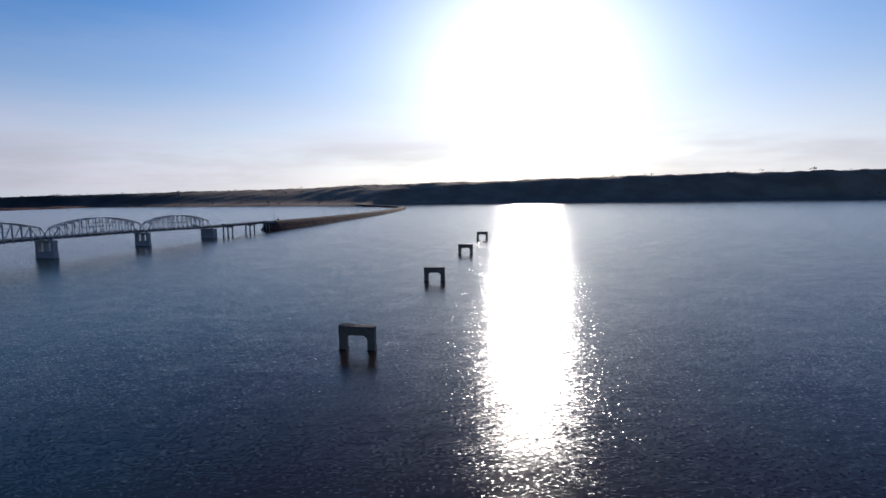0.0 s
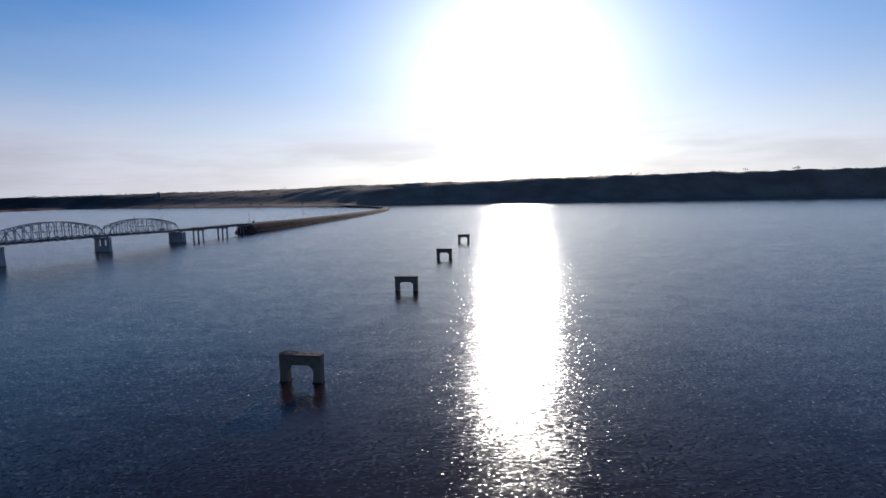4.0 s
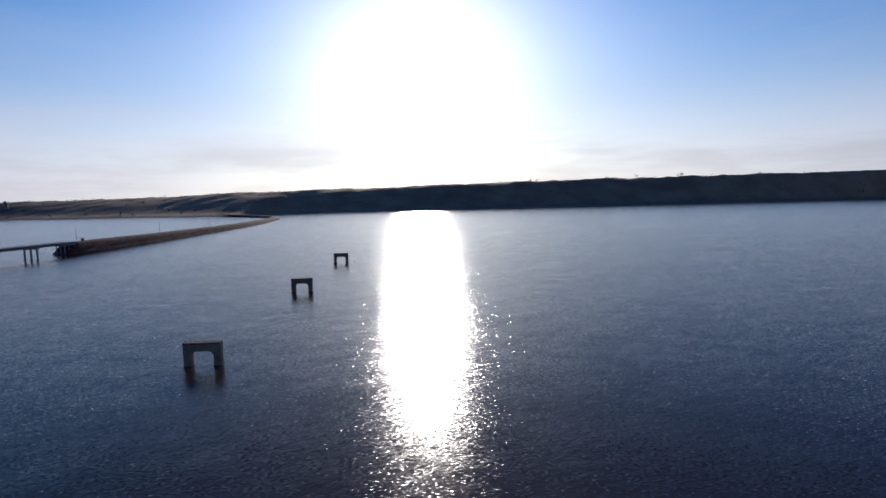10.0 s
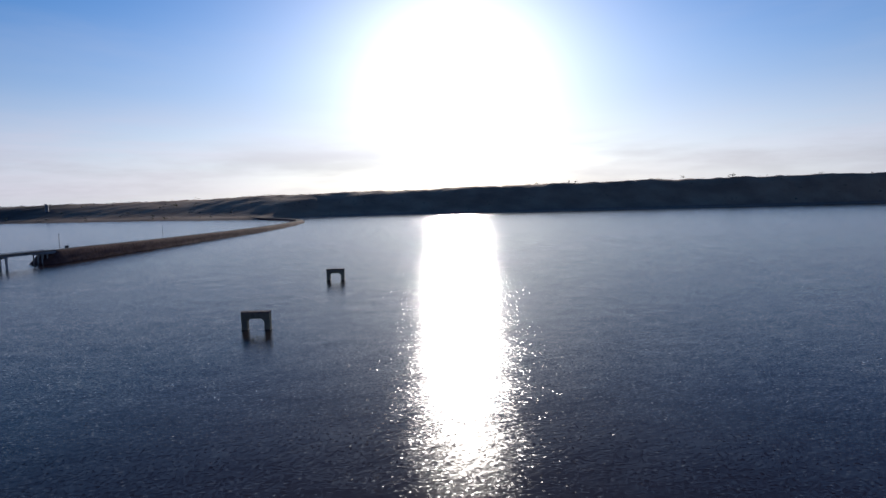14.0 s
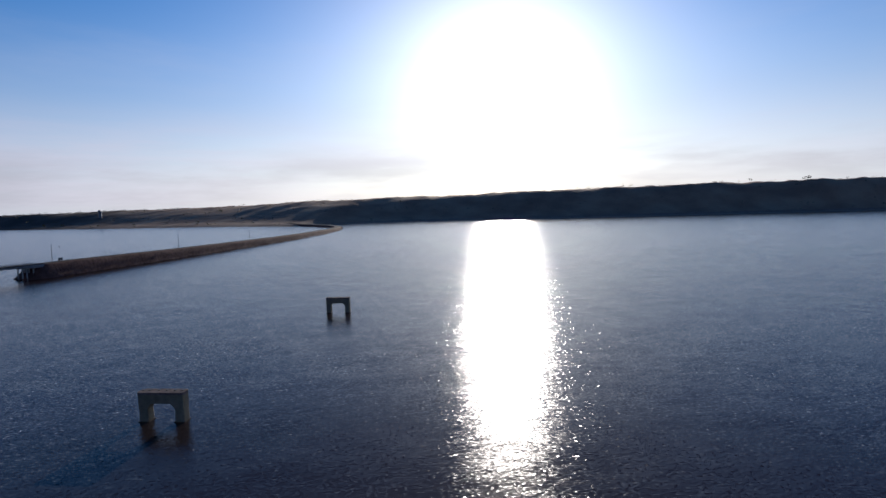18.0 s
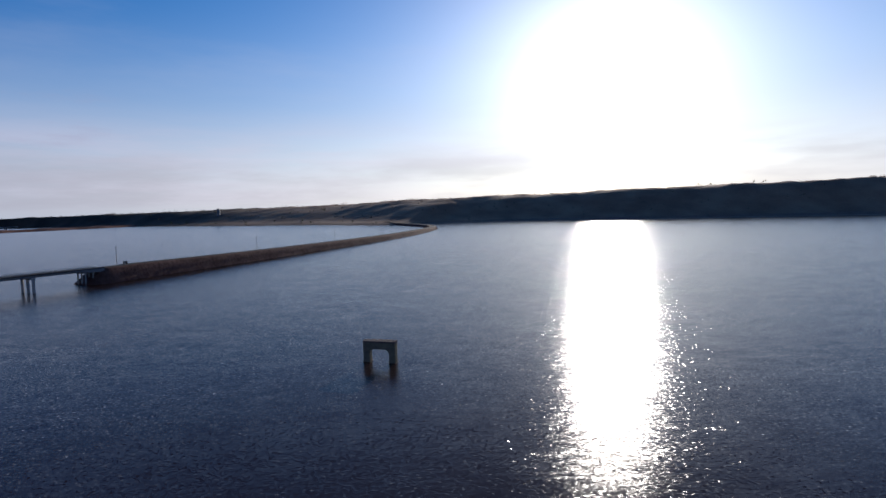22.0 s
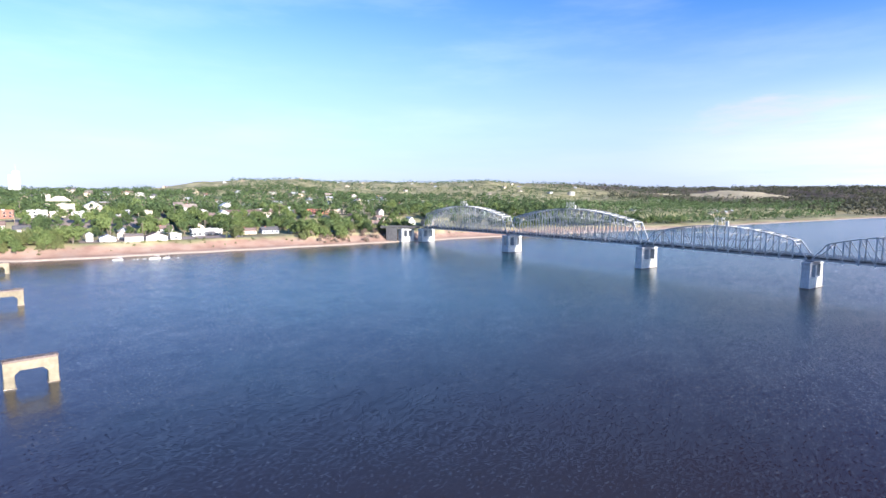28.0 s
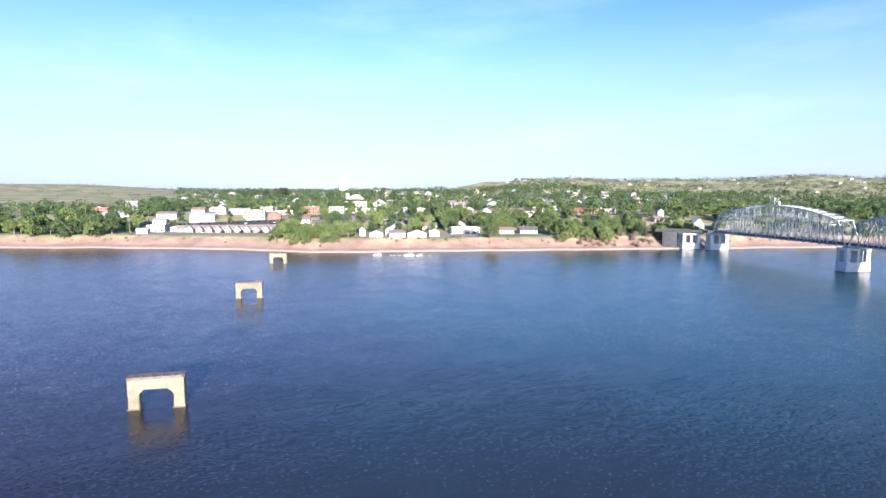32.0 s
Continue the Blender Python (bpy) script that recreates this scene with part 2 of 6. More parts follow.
def water_material():
    """Turbid lake: a brown body under a clear surface whose slopes come from wavelets of four sizes."""
    m, n, l, p = material("lake_water")
    geo = n.new("ShaderNodeNewGeometry")
    tint = n.new("ShaderNodeTexNoise")
    tint.inputs["Scale"].default_value = 0.006
    tint.inputs["Detail"].default_value = 5
    l.new(geo.outputs["Position"], tint.inputs["Vector"])
    ramp = n.new("ShaderNodeValToRGB")
    ramp.color_ramp.elements[0].position, ramp.color_ramp.elements[1].position = 0.35, 0.65
    ramp.color_ramp.elements[0].color, ramp.color_ramp.elements[1].color = (0.027, 0.0162, 0.0142, 1), (0.034, 0.0212, 0.0182, 1)
    l.new(tint.outputs["Fac"], ramp.inputs["Fac"])
    # brown open lake; teal patch off the town bank stands in for reflected sky
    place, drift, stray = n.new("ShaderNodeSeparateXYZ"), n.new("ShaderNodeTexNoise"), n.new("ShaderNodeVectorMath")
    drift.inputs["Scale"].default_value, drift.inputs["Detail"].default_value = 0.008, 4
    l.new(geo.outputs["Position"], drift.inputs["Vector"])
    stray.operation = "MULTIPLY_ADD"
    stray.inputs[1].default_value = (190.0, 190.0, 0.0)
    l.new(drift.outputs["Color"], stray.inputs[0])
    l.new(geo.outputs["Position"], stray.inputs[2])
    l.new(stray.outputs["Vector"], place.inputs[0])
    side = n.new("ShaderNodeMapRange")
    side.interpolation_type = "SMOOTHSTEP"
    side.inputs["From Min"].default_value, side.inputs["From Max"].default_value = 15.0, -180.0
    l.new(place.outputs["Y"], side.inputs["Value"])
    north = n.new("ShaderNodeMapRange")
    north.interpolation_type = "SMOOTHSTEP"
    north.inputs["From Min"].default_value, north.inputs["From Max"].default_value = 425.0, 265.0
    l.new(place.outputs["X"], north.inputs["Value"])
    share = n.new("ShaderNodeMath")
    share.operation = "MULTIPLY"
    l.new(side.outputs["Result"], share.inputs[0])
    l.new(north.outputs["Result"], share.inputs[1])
    sky_teal = n.new("ShaderNodeMix")
    sky_teal.data_type = "RGBA"
    sky_teal.inputs["B"].default_value = (0.015, 0.062, 0.063, 1)
    l.new(share.outputs[0], sky_teal.inputs["Factor"])
    l.new(ramp.outputs["Color"], sky_teal.inputs["A"])
    n.remove(p)
    body, skin = n.new("ShaderNodeBsdfDiffuse"), n.new("ShaderNodeBsdfAnisotropic")
    l.new(sky_teal.outputs["Result"], body.inputs["Color"])
    skin.distribution = "BECKMANN"
    skin.inputs["Roughness"].default_value = 0.252
    total = None
    for size, depth, amount, turn, long, steep_few in ((0.14, 1.0, 0.05, 0.35, 0.6, False), (1.0, 1.0, 0.08, 0.45, 0.32, False), (2.6, 0.0, 4.2, 0.2, 0.6, True), (10.0, 0.0, 0.24, -0.3, 0.8, False)):
        # turned first, then drawn out along the crests
        spin, mp = n.new("ShaderNodeMapping"), n.new("ShaderNodeMapping")
        spin.inputs["Rotation"].default_value = (0, 0, -turn)
        mp.inputs["Scale"].default_value = (long, 1.0, 1.0)
        l.new(geo.outputs["Position"], spin.inputs["Vector"])
        l.new(spin.outputs["Vector"], mp.inputs["Vector"])
        t = n.new("ShaderNodeTexNoise")
        t.inputs["Scale"].default_value, t.inputs["Detail"].default_value = size, depth
        l.new(mp.outputs["Vector"], t.inputs["Vector"])
        off = n.new("ShaderNodeVectorMath")
        off.operation = "SUBTRACT"
        off.inputs[1].default_value = (0.5, 0.5, 0.5)
        l.new(t.outputs["Color"], off.inputs[0])
        if steep_few:
            # most of these facets are nearly flat and a few are steep
            once, squared = n.new("ShaderNodeVectorMath"), n.new("ShaderNodeVectorMath")
            once.operation = squared.operation = "MULTIPLY"
            l.new(off.outputs["Vector"], once.inputs[0])
            l.new(off.outputs["Vector"], once.inputs[1])
            l.new(once.outputs["Vector"], squared.inputs[0])
            l.new(off.outputs["Vector"], squared.inputs[1])
            off = squared
        mul = n.new("ShaderNodeVectorMath")
        mul.operation = "MULTIPLY"
        mul.inputs[1].default_value = (amount, amount, 0.0)
        l.new(off.outputs["Vector"], mul.inputs[0])
        if total is None:
            total = mul
        else:
            add = n.new("ShaderNodeVectorMath")
            l.new(total.outputs["Vector"], add.inputs[0])
            l.new(mul.outputs["Vector"], add.inputs[1])
            total = add
    gust = n.new("ShaderNodeTexNoise")
    gust.inputs["Scale"].default_value = 0.011
    gust.inputs["Detail"].default_value = 4
    l.new(geo.outputs["Position"], gust.inputs["Vector"])
    power = n.new("ShaderNodeMapRange")
    power.inputs["From Min"].default_value, power.inputs["From Max"].default_value = 0.3, 0.7
    power.inputs["To Min"].default_value, power.inputs["To Max"].default_value = 0.82, 1.18
    l.new(gust.outputs["Fac"], power.inputs["Value"])
    chop = n.new("ShaderNodeVectorMath")
    chop.operation = "SCALE"
    l.new(total.outputs["Vector"], chop.inputs[0])
    l.new(power.outputs["Result"], chop.inputs["Scale"])
    upright = n.new("ShaderNodeVectorMath")
    upright.inputs[1].default_value = (0, 0, 1)
    l.new(chop.outputs["Vector"], upright.inputs[0])
    unit = n.new("ShaderNodeVectorMath")
    unit.operation = "NORMALIZE"
    l.new(upright.outputs["Vector"], unit.inputs[0])
    l.new(unit.outputs["Vector"], skin.inputs["Normal"])
    gloss = n.new("ShaderNodeFresnel")
    gloss.inputs["IOR"].default_value = 1.333
    l.new(unit.outputs["Vector"], gloss.inputs["Normal"])
    both = n.new("ShaderNodeMixShader")
    l.new(gloss.outputs["Fac"], both.inputs[0])
    l.new(body.outputs[0], both.inputs[1])
    l.new(skin.outputs[0], both.inputs[2])
    l.new(both.outputs[0], n["Material Output"].inputs["Surface"])
    return m


def ground_material():
    """Prairie: green and dry grass by noise, red clay on the steep banks, pale sand at the waterline."""
    m, n, l, p = material("prairie_ground")
    geo = n.new("ShaderNodeNewGeometry")
    sep = n.new("ShaderNodeSeparateXYZ")
    l.new(geo.outputs["Position"], sep.inputs[0])
    nrm = n.new("ShaderNodeSeparateXYZ")
    l.new(geo.outputs["True Normal"], nrm.inputs[0])

    def noise_of(s, det=6):
        t = n.new("ShaderNodeTexNoise")
        t.inputs["Scale"].default_value, t.inputs["Detail"].default_value = s, det
        l.new(geo.outputs["Position"], t.inputs["Vector"])
        return t

    def ramp_of(src, stops):
        r = n.new("ShaderNodeValToRGB")
        while len(r.color_ramp.elements) < len(stops):
            r.color_ramp.elements.new(0.5)
        for e, (pos, col) in zip(r.color_ramp.elements, stops):
            e.position, e.color = pos, (*col, 1)
        l.new(src, r.inputs["Fac"])
        return r

    def blend(fac, a, b):
        x = n.new("ShaderNodeMix")
        x.data_type = "RGBA"
        l.new(fac, x.inputs["Factor"])
        l.new(a, x.inputs["A"])
        l.new(b, x.inputs["B"])
        return x.outputs["Result"]

    def ranged(src, lo, hi, a=0.0, b=1.0):
        r = n.new("ShaderNodeMapRange")
        for k, v in (("From Min", lo), ("From Max", hi), ("To Min", a), ("To Max", b)):
            r.inputs[k].default_value = v
        l.new(src, r.inputs["Value"])
        return r.outputs["Result"]

    grass = ramp_of(noise_of(0.012).outputs["Fac"], [(0.36, (0.30, 0.18, 0.115)), (0.5, (0.42, 0.265, 0.165)), (0.64, (0.51, 0.35, 0.22))])
    fine = ramp_of(noise_of(0.25).outputs["Fac"], [(0.3, (0.21, 0.135, 0.085)), (0.7, (0.34, 0.235, 0.15))])
    fmix = n.new("ShaderNodeMix")
    fmix.data_type = "RGBA"
    fmix.inputs["Factor"].default_value = 0.4
    l.new(grass.outputs["Color"], fmix.inputs["A"])
    l.new(fine.outputs["Color"], fmix.inputs["B"])
    dry = ramp_of(noise_of(0.03, 8).outputs["Fac"], [(0.3, (0.16, 0.155, 0.065)), (0.5, (0.285, 0.255, 0.12)), (0.66, (0.41, 0.35, 0.19))])
    east_m = n.new("ShaderNodeMath")
    east_m.operation = "MULTIPLY"
    l.new(ranged(sep.outputs["Y"], 0.0, -300.0), east_m.inputs[0])
    l.new(ranged(sep.outputs["X"], -2600.0, -1800.0), east_m.inputs[1])
    cover = blend(east_m.outputs[0], fmix.outputs["Result"], dry.outputs["Color"])
    heath = ramp_of(noise_of(0.006).outputs["Fac"], [(0.35, (0.055, 0.042, 0.032)), (0.5, (0.09, 0.068, 0.05)), (0.65, (0.15, 0.11, 0.08))])
    cover = blend(ranged(sep.outputs["X"], -1050.0, -1500.0), cover, heath.outputs["Color"])
    clay = ramp_of(noise_of(0.12, 10).outputs["Fac"], [(0.28, (0.235, 0.142, 0.10)), (0.5, (0.29, 0.19, 0.138)), (0.74, (0.33, 0.24, 0.18))])
    sand = ramp_of(noise_of(0.7).outputs["Fac"], [(0.3, (0.42, 0.32, 0.23)), (0.7, (0.52, 0.42, 0.32))])
    wob = noise_of(0.06, 5)
    lift = n.new("ShaderNodeMath")
    lift.operation = "MULTIPLY_ADD"
    lift.inputs[1].default_value = 7.0
    l.new(wob.outputs["Fac"], lift.inputs[0])
    l.new(sep.outputs["Z"], lift.inputs[2])
    reach = n.new("ShaderNodeMath")
    reach.operation = "ADD"
    l.new(lift.outputs[0], reach.inputs[0])
    l.new(ranged(sep.outputs["X"], -90.0, -420.0, 0.0, 5.0), reach.inputs[1])
    reach_far = n.new("ShaderNodeMath")
    reach_far.operation = "ADD"
    l.new(reach.outputs[0], reach_far.inputs[0])
    l.new(ranged(sep.outputs["X"], -1400.0, -2200.0, 0.0, 6.0), reach_far.inputs[1])
    high = ranged(reach_far.outputs[0], 9.0, 11.5)
    col = blend(high, clay.outputs["Color"], cover)
    dry_land = n.new("ShaderNodeMath")
    dry_land.operation = "MAXIMUM"
    l.new(ranged(sep.outputs["Z"], 0.9, 1.4), dry_land.inputs[0])
    l.new(ranged(sep.outputs["X"], -1400.0, -1700.0), dry_land.inputs[1])
    col = blend(dry_land.outputs[0], sand.outputs["Color"], col)
    l.new(col, p.inputs["Base Color"])
    p.inputs["Roughness"].default_value = 0.95
    p.inputs["Specular IOR Level"].default_value = 0.2
    bm = n.new("ShaderNodeBump")
    bm.inputs["Strength"].default_value, bm.inputs["Distance"].default_value = 0.6, 0.5
    l.new(noise_of(0.5, 8).outputs["Fac"], bm.inputs["Height"])
    l.new(bm.outputs["Normal"], p.inputs["Normal"])
    return m


WATER, GROUND = water_material(), ground_material()
PIER_CONC = surface("weathered_concrete", (0.160, 0.136, 0.090), (0.258, 0.224, 0.152), 0.9, 0.85, 0.5, 5.0, vary=0.08)
PIER_CAP = surface("cap_concrete", (0.119, 0.089, 0.076), (0.204, 0.166, 0.145), 1.2, 0.9, 0.5, 5.0, vary=0.08)
# brown picked to read as the legs' reflection; also on footings and bearing seats
BROWN_CONC = surface("brown_concrete", (0.065, 0.042, 0.024), (0.12, 0.082, 0.045), 1.2, 0.35, 0.4, 5.0)
# dark tone carries the shade under the approach deck; also on its parapets
DARK_CONC = surface("dark_concrete", (0.045, 0.045, 0.048), (0.085, 0.082, 0.082), 0.5, 0.9, 0.3, 4.0)
BR_CONC = surface("bridge_concrete", (0.36, 0.353, 0.33), (0.50, 0.492, 0.47), 0.7, 0.85, 0.3, 5.0, vary=0.05)
STEEL = surface("silver_steel", (0.281, 0.277, 0.265), (0.452, 0.445, 0.421), 0.8, 0.55, 0.1, 10.0, metal=0.0, vary=0.16)
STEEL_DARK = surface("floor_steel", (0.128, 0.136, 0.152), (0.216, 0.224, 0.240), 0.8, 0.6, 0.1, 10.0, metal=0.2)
ASPHALT = surface("asphalt", (0.045, 0.045, 0.045), (0.08, 0.078, 0.075), 0.6, 0.9, 0.2, 20.0)
GRAVEL = surface("gravel_lot", (0.255, 0.196, 0.153), (0.383, 0.306, 0.246), 0.3, 0.95, 0.3, 6.0)
ROCK = surface("red_riprap", (0.085, 0.042, 0.034), (0.165, 0.092, 0.074), 0.5, 0.9, 0.2, 2.0)
LEAF_A = foliage("cottonwood_leaves", (0.038, 0.066, 0.021), (0.198, 0.246, 0.078))
LEAF_B = foliage("elm_leaves", (0.024, 0.043, 0.018), (0.112, 0.156, 0.056))
LEAF_D = foliage("juniper_leaves", (0.031, 0.034, 0.022), (0.095, 0.095, 0.054))
LEAF_C = foliage("scrub_leaves", (0.045, 0.064, 0.023), (0.213, 0.234, 0.082))
BARK = surface("bark", (0.10, 0.075, 0.055), (0.22, 0.18, 0.14), 2.0, 0.95, 0.5, 6.0)
WHITE = surface("white_siding", (0.34, 0.32, 0.28), (0.47, 0.45, 0.405), 0.5, 0.7, 0.1, 6.0, vary=0.16)
CREAM = surface("cream_siding", (0.35, 0.30, 0.22), (0.45, 0.395, 0.305), 0.5, 0.7, 0.1, 6.0, vary=0.08)
TAN = surface("tan_stucco", (0.357, 0.281, 0.196), (0.468, 0.383, 0.281), 0.5, 0.8, 0.2, 6.0, vary=0.1)
BRICK = surface("red_brick", (0.255, 0.093, 0.064), (0.357, 0.162, 0.111), 1.5, 0.85, 0.3, 8.0, vary=0.12)
GREY = surface("grey_siding", (0.28, 0.29, 0.31), (0.40, 0.41, 0.43), 0.5, 0.75, 0.1, 6.0, vary=0.12)
ROOF_DK = surface("dark_shingles", (0.07, 0.065, 0.065), (0.15, 0.14, 0.135), 1.0, 0.9, 0.3, 8.0, vary=0.2)
ROOF_BR = surface("brown_shingles", (0.14, 0.095, 0.075), (0.24, 0.17, 0.14), 1.0, 0.9, 0.3, 8.0, vary=0.2)
ROOF_LT = surface("pale_metal_roof", (0.25, 0.25, 0.245), (0.38, 0.378, 0.365), 0.4, 0.45, 0.1, 4.0, vary=0.08)
ROOF_TN = surface("tan_shingles", (0.17, 0.135, 0.11), (0.28, 0.23, 0.19), 1.0, 0.9, 0.3, 8.0, vary=0.2)
WOOD = surface("weathered_pole_wood", (0.13, 0.10, 0.08), (0.24, 0.19, 0.15), 2.0, 0.9, 0.3, 8.0)
DOOR_M = surface("painted_door", (0.10, 0.09, 0.08), (0.20, 0.17, 0.15), 1.0, 0.6, 0.0)
CAR_DARK = surface("dark_car_paint", (0.02, 0.022, 0.03), (0.05, 0.05, 0.06), 0.5, 0.25, 0.0, vary=0.5)
CAR_LIGHT = surface("pale_car_paint", (0.55, 0.55, 0.55), (0.7, 0.7, 0.7), 0.5, 0.25, 0.0, vary=0.3)
RUBBER = surface("tyre_rubber", (0.02, 0.02, 0.02), (0.035, 0.035, 0.035), 3.0, 0.8, 0.1)
GLASS, _gn, _gl, _gp = material("window_glass")
_gp.inputs["Base Color"].default_value = (0.02, 0.025, 0.03, 1)
_gp.inputs["Roughness"].default_value = 0.05
_gp.inputs["Specular IOR Level"].default_value = 0.8


# ---- mesh tools ----
class Mesh:
    """Vertices and faces gathered in plain lists."""

    def __init__(self):
        self.v, self.f = [], []

    def poly(self, *pts):
        k = len(self.v)
        self.v += [tuple(p) for p in pts]
        self.f.append(tuple(range(k, k + len(pts))))
        return self

    def prism(self, outline, a, b, axis=1):
        """An outline in the two other axes, pushed from a to b along axis."""
        k, c = len(self.v), len(outline)
        for w in (a, b):
            for u, v in outline:
                self.v.append((w, u, v) if axis == 0 else (u, w, v) if axis == 1 else (u, v, w))
        self.f.append(tuple(range(k, k + c)))
        self.f.append(tuple(range(k + 2 * c - 1, k + c - 1, -1)))
        for i in range(c):
            j = (i + 1) % c
            self.f.append((k + i, k + c + i, k + c + j, k + j))
        return self

    def box(self, x0, y0, z0, x1, y1, z1):
        return self.prism([(x0, y0), (x1, y0), (x1, y1), (x0, y1)], z0, z1, 2)

    def beam(self, p, q, w, h):
        p, q = Vector(p), Vector(q)
        d = (q - p).normalized()
        up = Vector((0, 0, 1)) if abs(d.z) < 0.98 else Vector((0, 1, 0))
        s = d.cross(up).normalized()
        u = s.cross(d).normalized()
        k = len(self.v)
        for c in (p, q):
            for a, b in ((-1, -1), (1, -1), (1, 1), (-1, 1)):
                self.v.append(tuple(c + s * (a * w / 2) + u * (b * h / 2)))
        self.f += [(k, k + 1, k + 2, k + 3), (k + 7, k + 6, k + 5, k + 4)]
        for i in range(4):
            j = (i + 1) % 4
            self.f.append((k + i, k + 4 + i, k + 4 + j, k + j))
        return self

    def tube(self, pts, radii, sides=7):
        k = len(self.v)
        for i, (p, r) in enumerate(zip(pts, radii)):
            p = Vector(p)
            d = (Vector(pts[min(i + 1, len(pts) - 1)]) - Vector(pts[max(i - 1, 0)])).normalized()
            s = d.cross(Vector((0.3, 1, 0.1))).normalized()
            u = s.cross(d)
            for j in range(sides):
                a = 2 * math.pi * j / sides
                self.v.append(tuple(p + s * (r * math.cos(a)) + u * (r * math.sin(a))))
        for i in range(len(pts) - 1):
            for j in range(sides):
                n = (j + 1) % sides
                self.f.append((k + i * sides + j, k + i * sides + n, k + (i + 1) * sides + n, k + (i + 1) * sides + j))
        self.f.append(tuple(range(k + sides - 1, k - 1, -1)))
        e = k + (len(pts) - 1) * sides
        self.f.append(tuple(range(e, e + sides)))
        return self

    def data(self, name, mat, smooth=False):
        me = bpy.data.meshes.new(name)
        me.from_pydata(self.v, [], self.f)
        bm = bmesh.new()
        bm.from_mesh(me)
        bmesh.ops.recalc_face_normals(bm, faces=bm.faces)
        bm.to_mesh(me)
        bm.free()
        me.materials.append(mat)
        if smooth:
            me.polygons.foreach_set("use_smooth", [True] * len(me.polygons))
        return me


def part(name, mesh, mat, parent, label="", smooth=False):
    me = mesh if isinstance(mesh, bpy.types.Mesh) else mesh.data(name, mat, smooth)
    ob = new(name, me)
    ob.parent = parent
    if label:
        tagged(ob, label=label)
    return ob


def thing(name, label, category, m=None, group="", kind=""):
    ob = new(name)
    ob.empty_display_size = 0.5
    if m is not None:
        ob.matrix_basis = m
    return tagged(ob, label, category, group, kind)


def raw_mesh(name, verts, faces, mat, smooth=False):
    """A large mesh from arrays: verts (n, 3), faces (m, 3 or 4)."""
    me = bpy.data.meshes.new(name)
    n, m, c = len(verts), len(faces), faces.shape[1]
    me.vertices.add(n)
    me.vertices.foreach_set("co", np.ascontiguousarray(verts, dtype=np.float32).ravel())
    me.loops.add(m * c)
    me.loops.foreach_set("vertex_index", np.ascontiguousarray(faces, dtype=np.int32).ravel())
    me.polygons.add(m)
    me.polygons.foreach_set("loop_start", np.arange(0, m * c, c, dtype=np.int32))
    me.polygons.foreach_set("use_smooth", np.full(m, smooth))
    me.update(calc_edges=True)
    me.materials.append(mat)
    return me


# ---- lie of the land ----
HUB = (260.0, -120.0)
LAKE_Z = 0.25   # level of the lake
EAST_X = (-5200, -2300, -1870, -1386, -1095, -300, -80, 290, 340, 420, 500, 900, 5200)
EAST_Y = (-120, -190, -290, -372, -436, -446, -460, -458, -482, -500, -510, -560, -900)
WEST_X = (-5200, -2200, -1350, -1160, -700, -420, -330, -260, -120, 285, 785, 1330, 5200)
WEST_Y = (1650, 1500, 1330, 1280, 1230, 1120, 1090, 1200, 1290, 1320, 1385, 1460, 1900)
# skyline: bearing from +y towards -x, rise above the eye in degrees, distance
SKY_A = (-180, -163, -152, -110, -60, -25, -7, 4, 18, 25, 33, 47, 64, 75, 86, 91, 102, 113, 121, 126, 131, 139, 146, 155, 160, 165, 169, 173, 180)
SKY_E = (0.45, 0.45, 0.95, 1.0, 1.2, 1.55, 1.65, 1.45, 1.15, 1.1, 0.7, 0.45, 0.15, 0.25, 0.35, 0.75, 0.9, 0.95, 0.85, 1.2, 1.4, 1.7, 1.5, 1.5, 1.75, 1.65, 1.2, 0.6, 0.45)
SKY_R = (1700, 1900, 2300, 2500, 2300, 2200, 2100, 2150, 2300, 2400, 2700, 3000, 3600, 4000, 4000, 3600, 3300, 3000, 2700, 2500, 2300, 2200, 2200, 2200, 2100, 2000, 2000, 1800, 1700)
EYE_Z = 38.5


def smooth01(t):
    t = np.clip(t, 0, 1)
    return t * t * (3 - 2 * t)


def wave_noise(x, y, scale, seed):
    """A cheap rolling noise in -1..1 from turned sines."""
    rs = np.random.RandomState(seed)
    out = 0.0
    for i in range(7):
        a, ph, k = rs.uniform(0, 2 * math.pi), rs.uniform(0, 2 * math.pi), rs.uniform(0.6, 1.9) / scale
        out = out + np.sin((x * math.cos(a) + y * math.sin(a)) * k * 2 * math.pi + ph + 1.3 * np.sin((x * math.sin(a) - y * math.cos(a)) * k * 3.1 + ph))
    return out / 4.0


def inland(x, y):
    """Metres from the waterline: on land positive, on the lake negative."""
    e = np.interp(x, EAST_X, EAST_Y) + 2.2 * wave_noise(x, y * 0, 60, 3) - y
    w = y - np.interp(x, WEST_X, WEST_Y) - 8 * wave_noise(x, y * 0, 260, 4)
    n = -3350 - x + 60 * wave_noise(x * 0, y, 500, 5)
    return np.maximum(np.maximum(e, w), n)


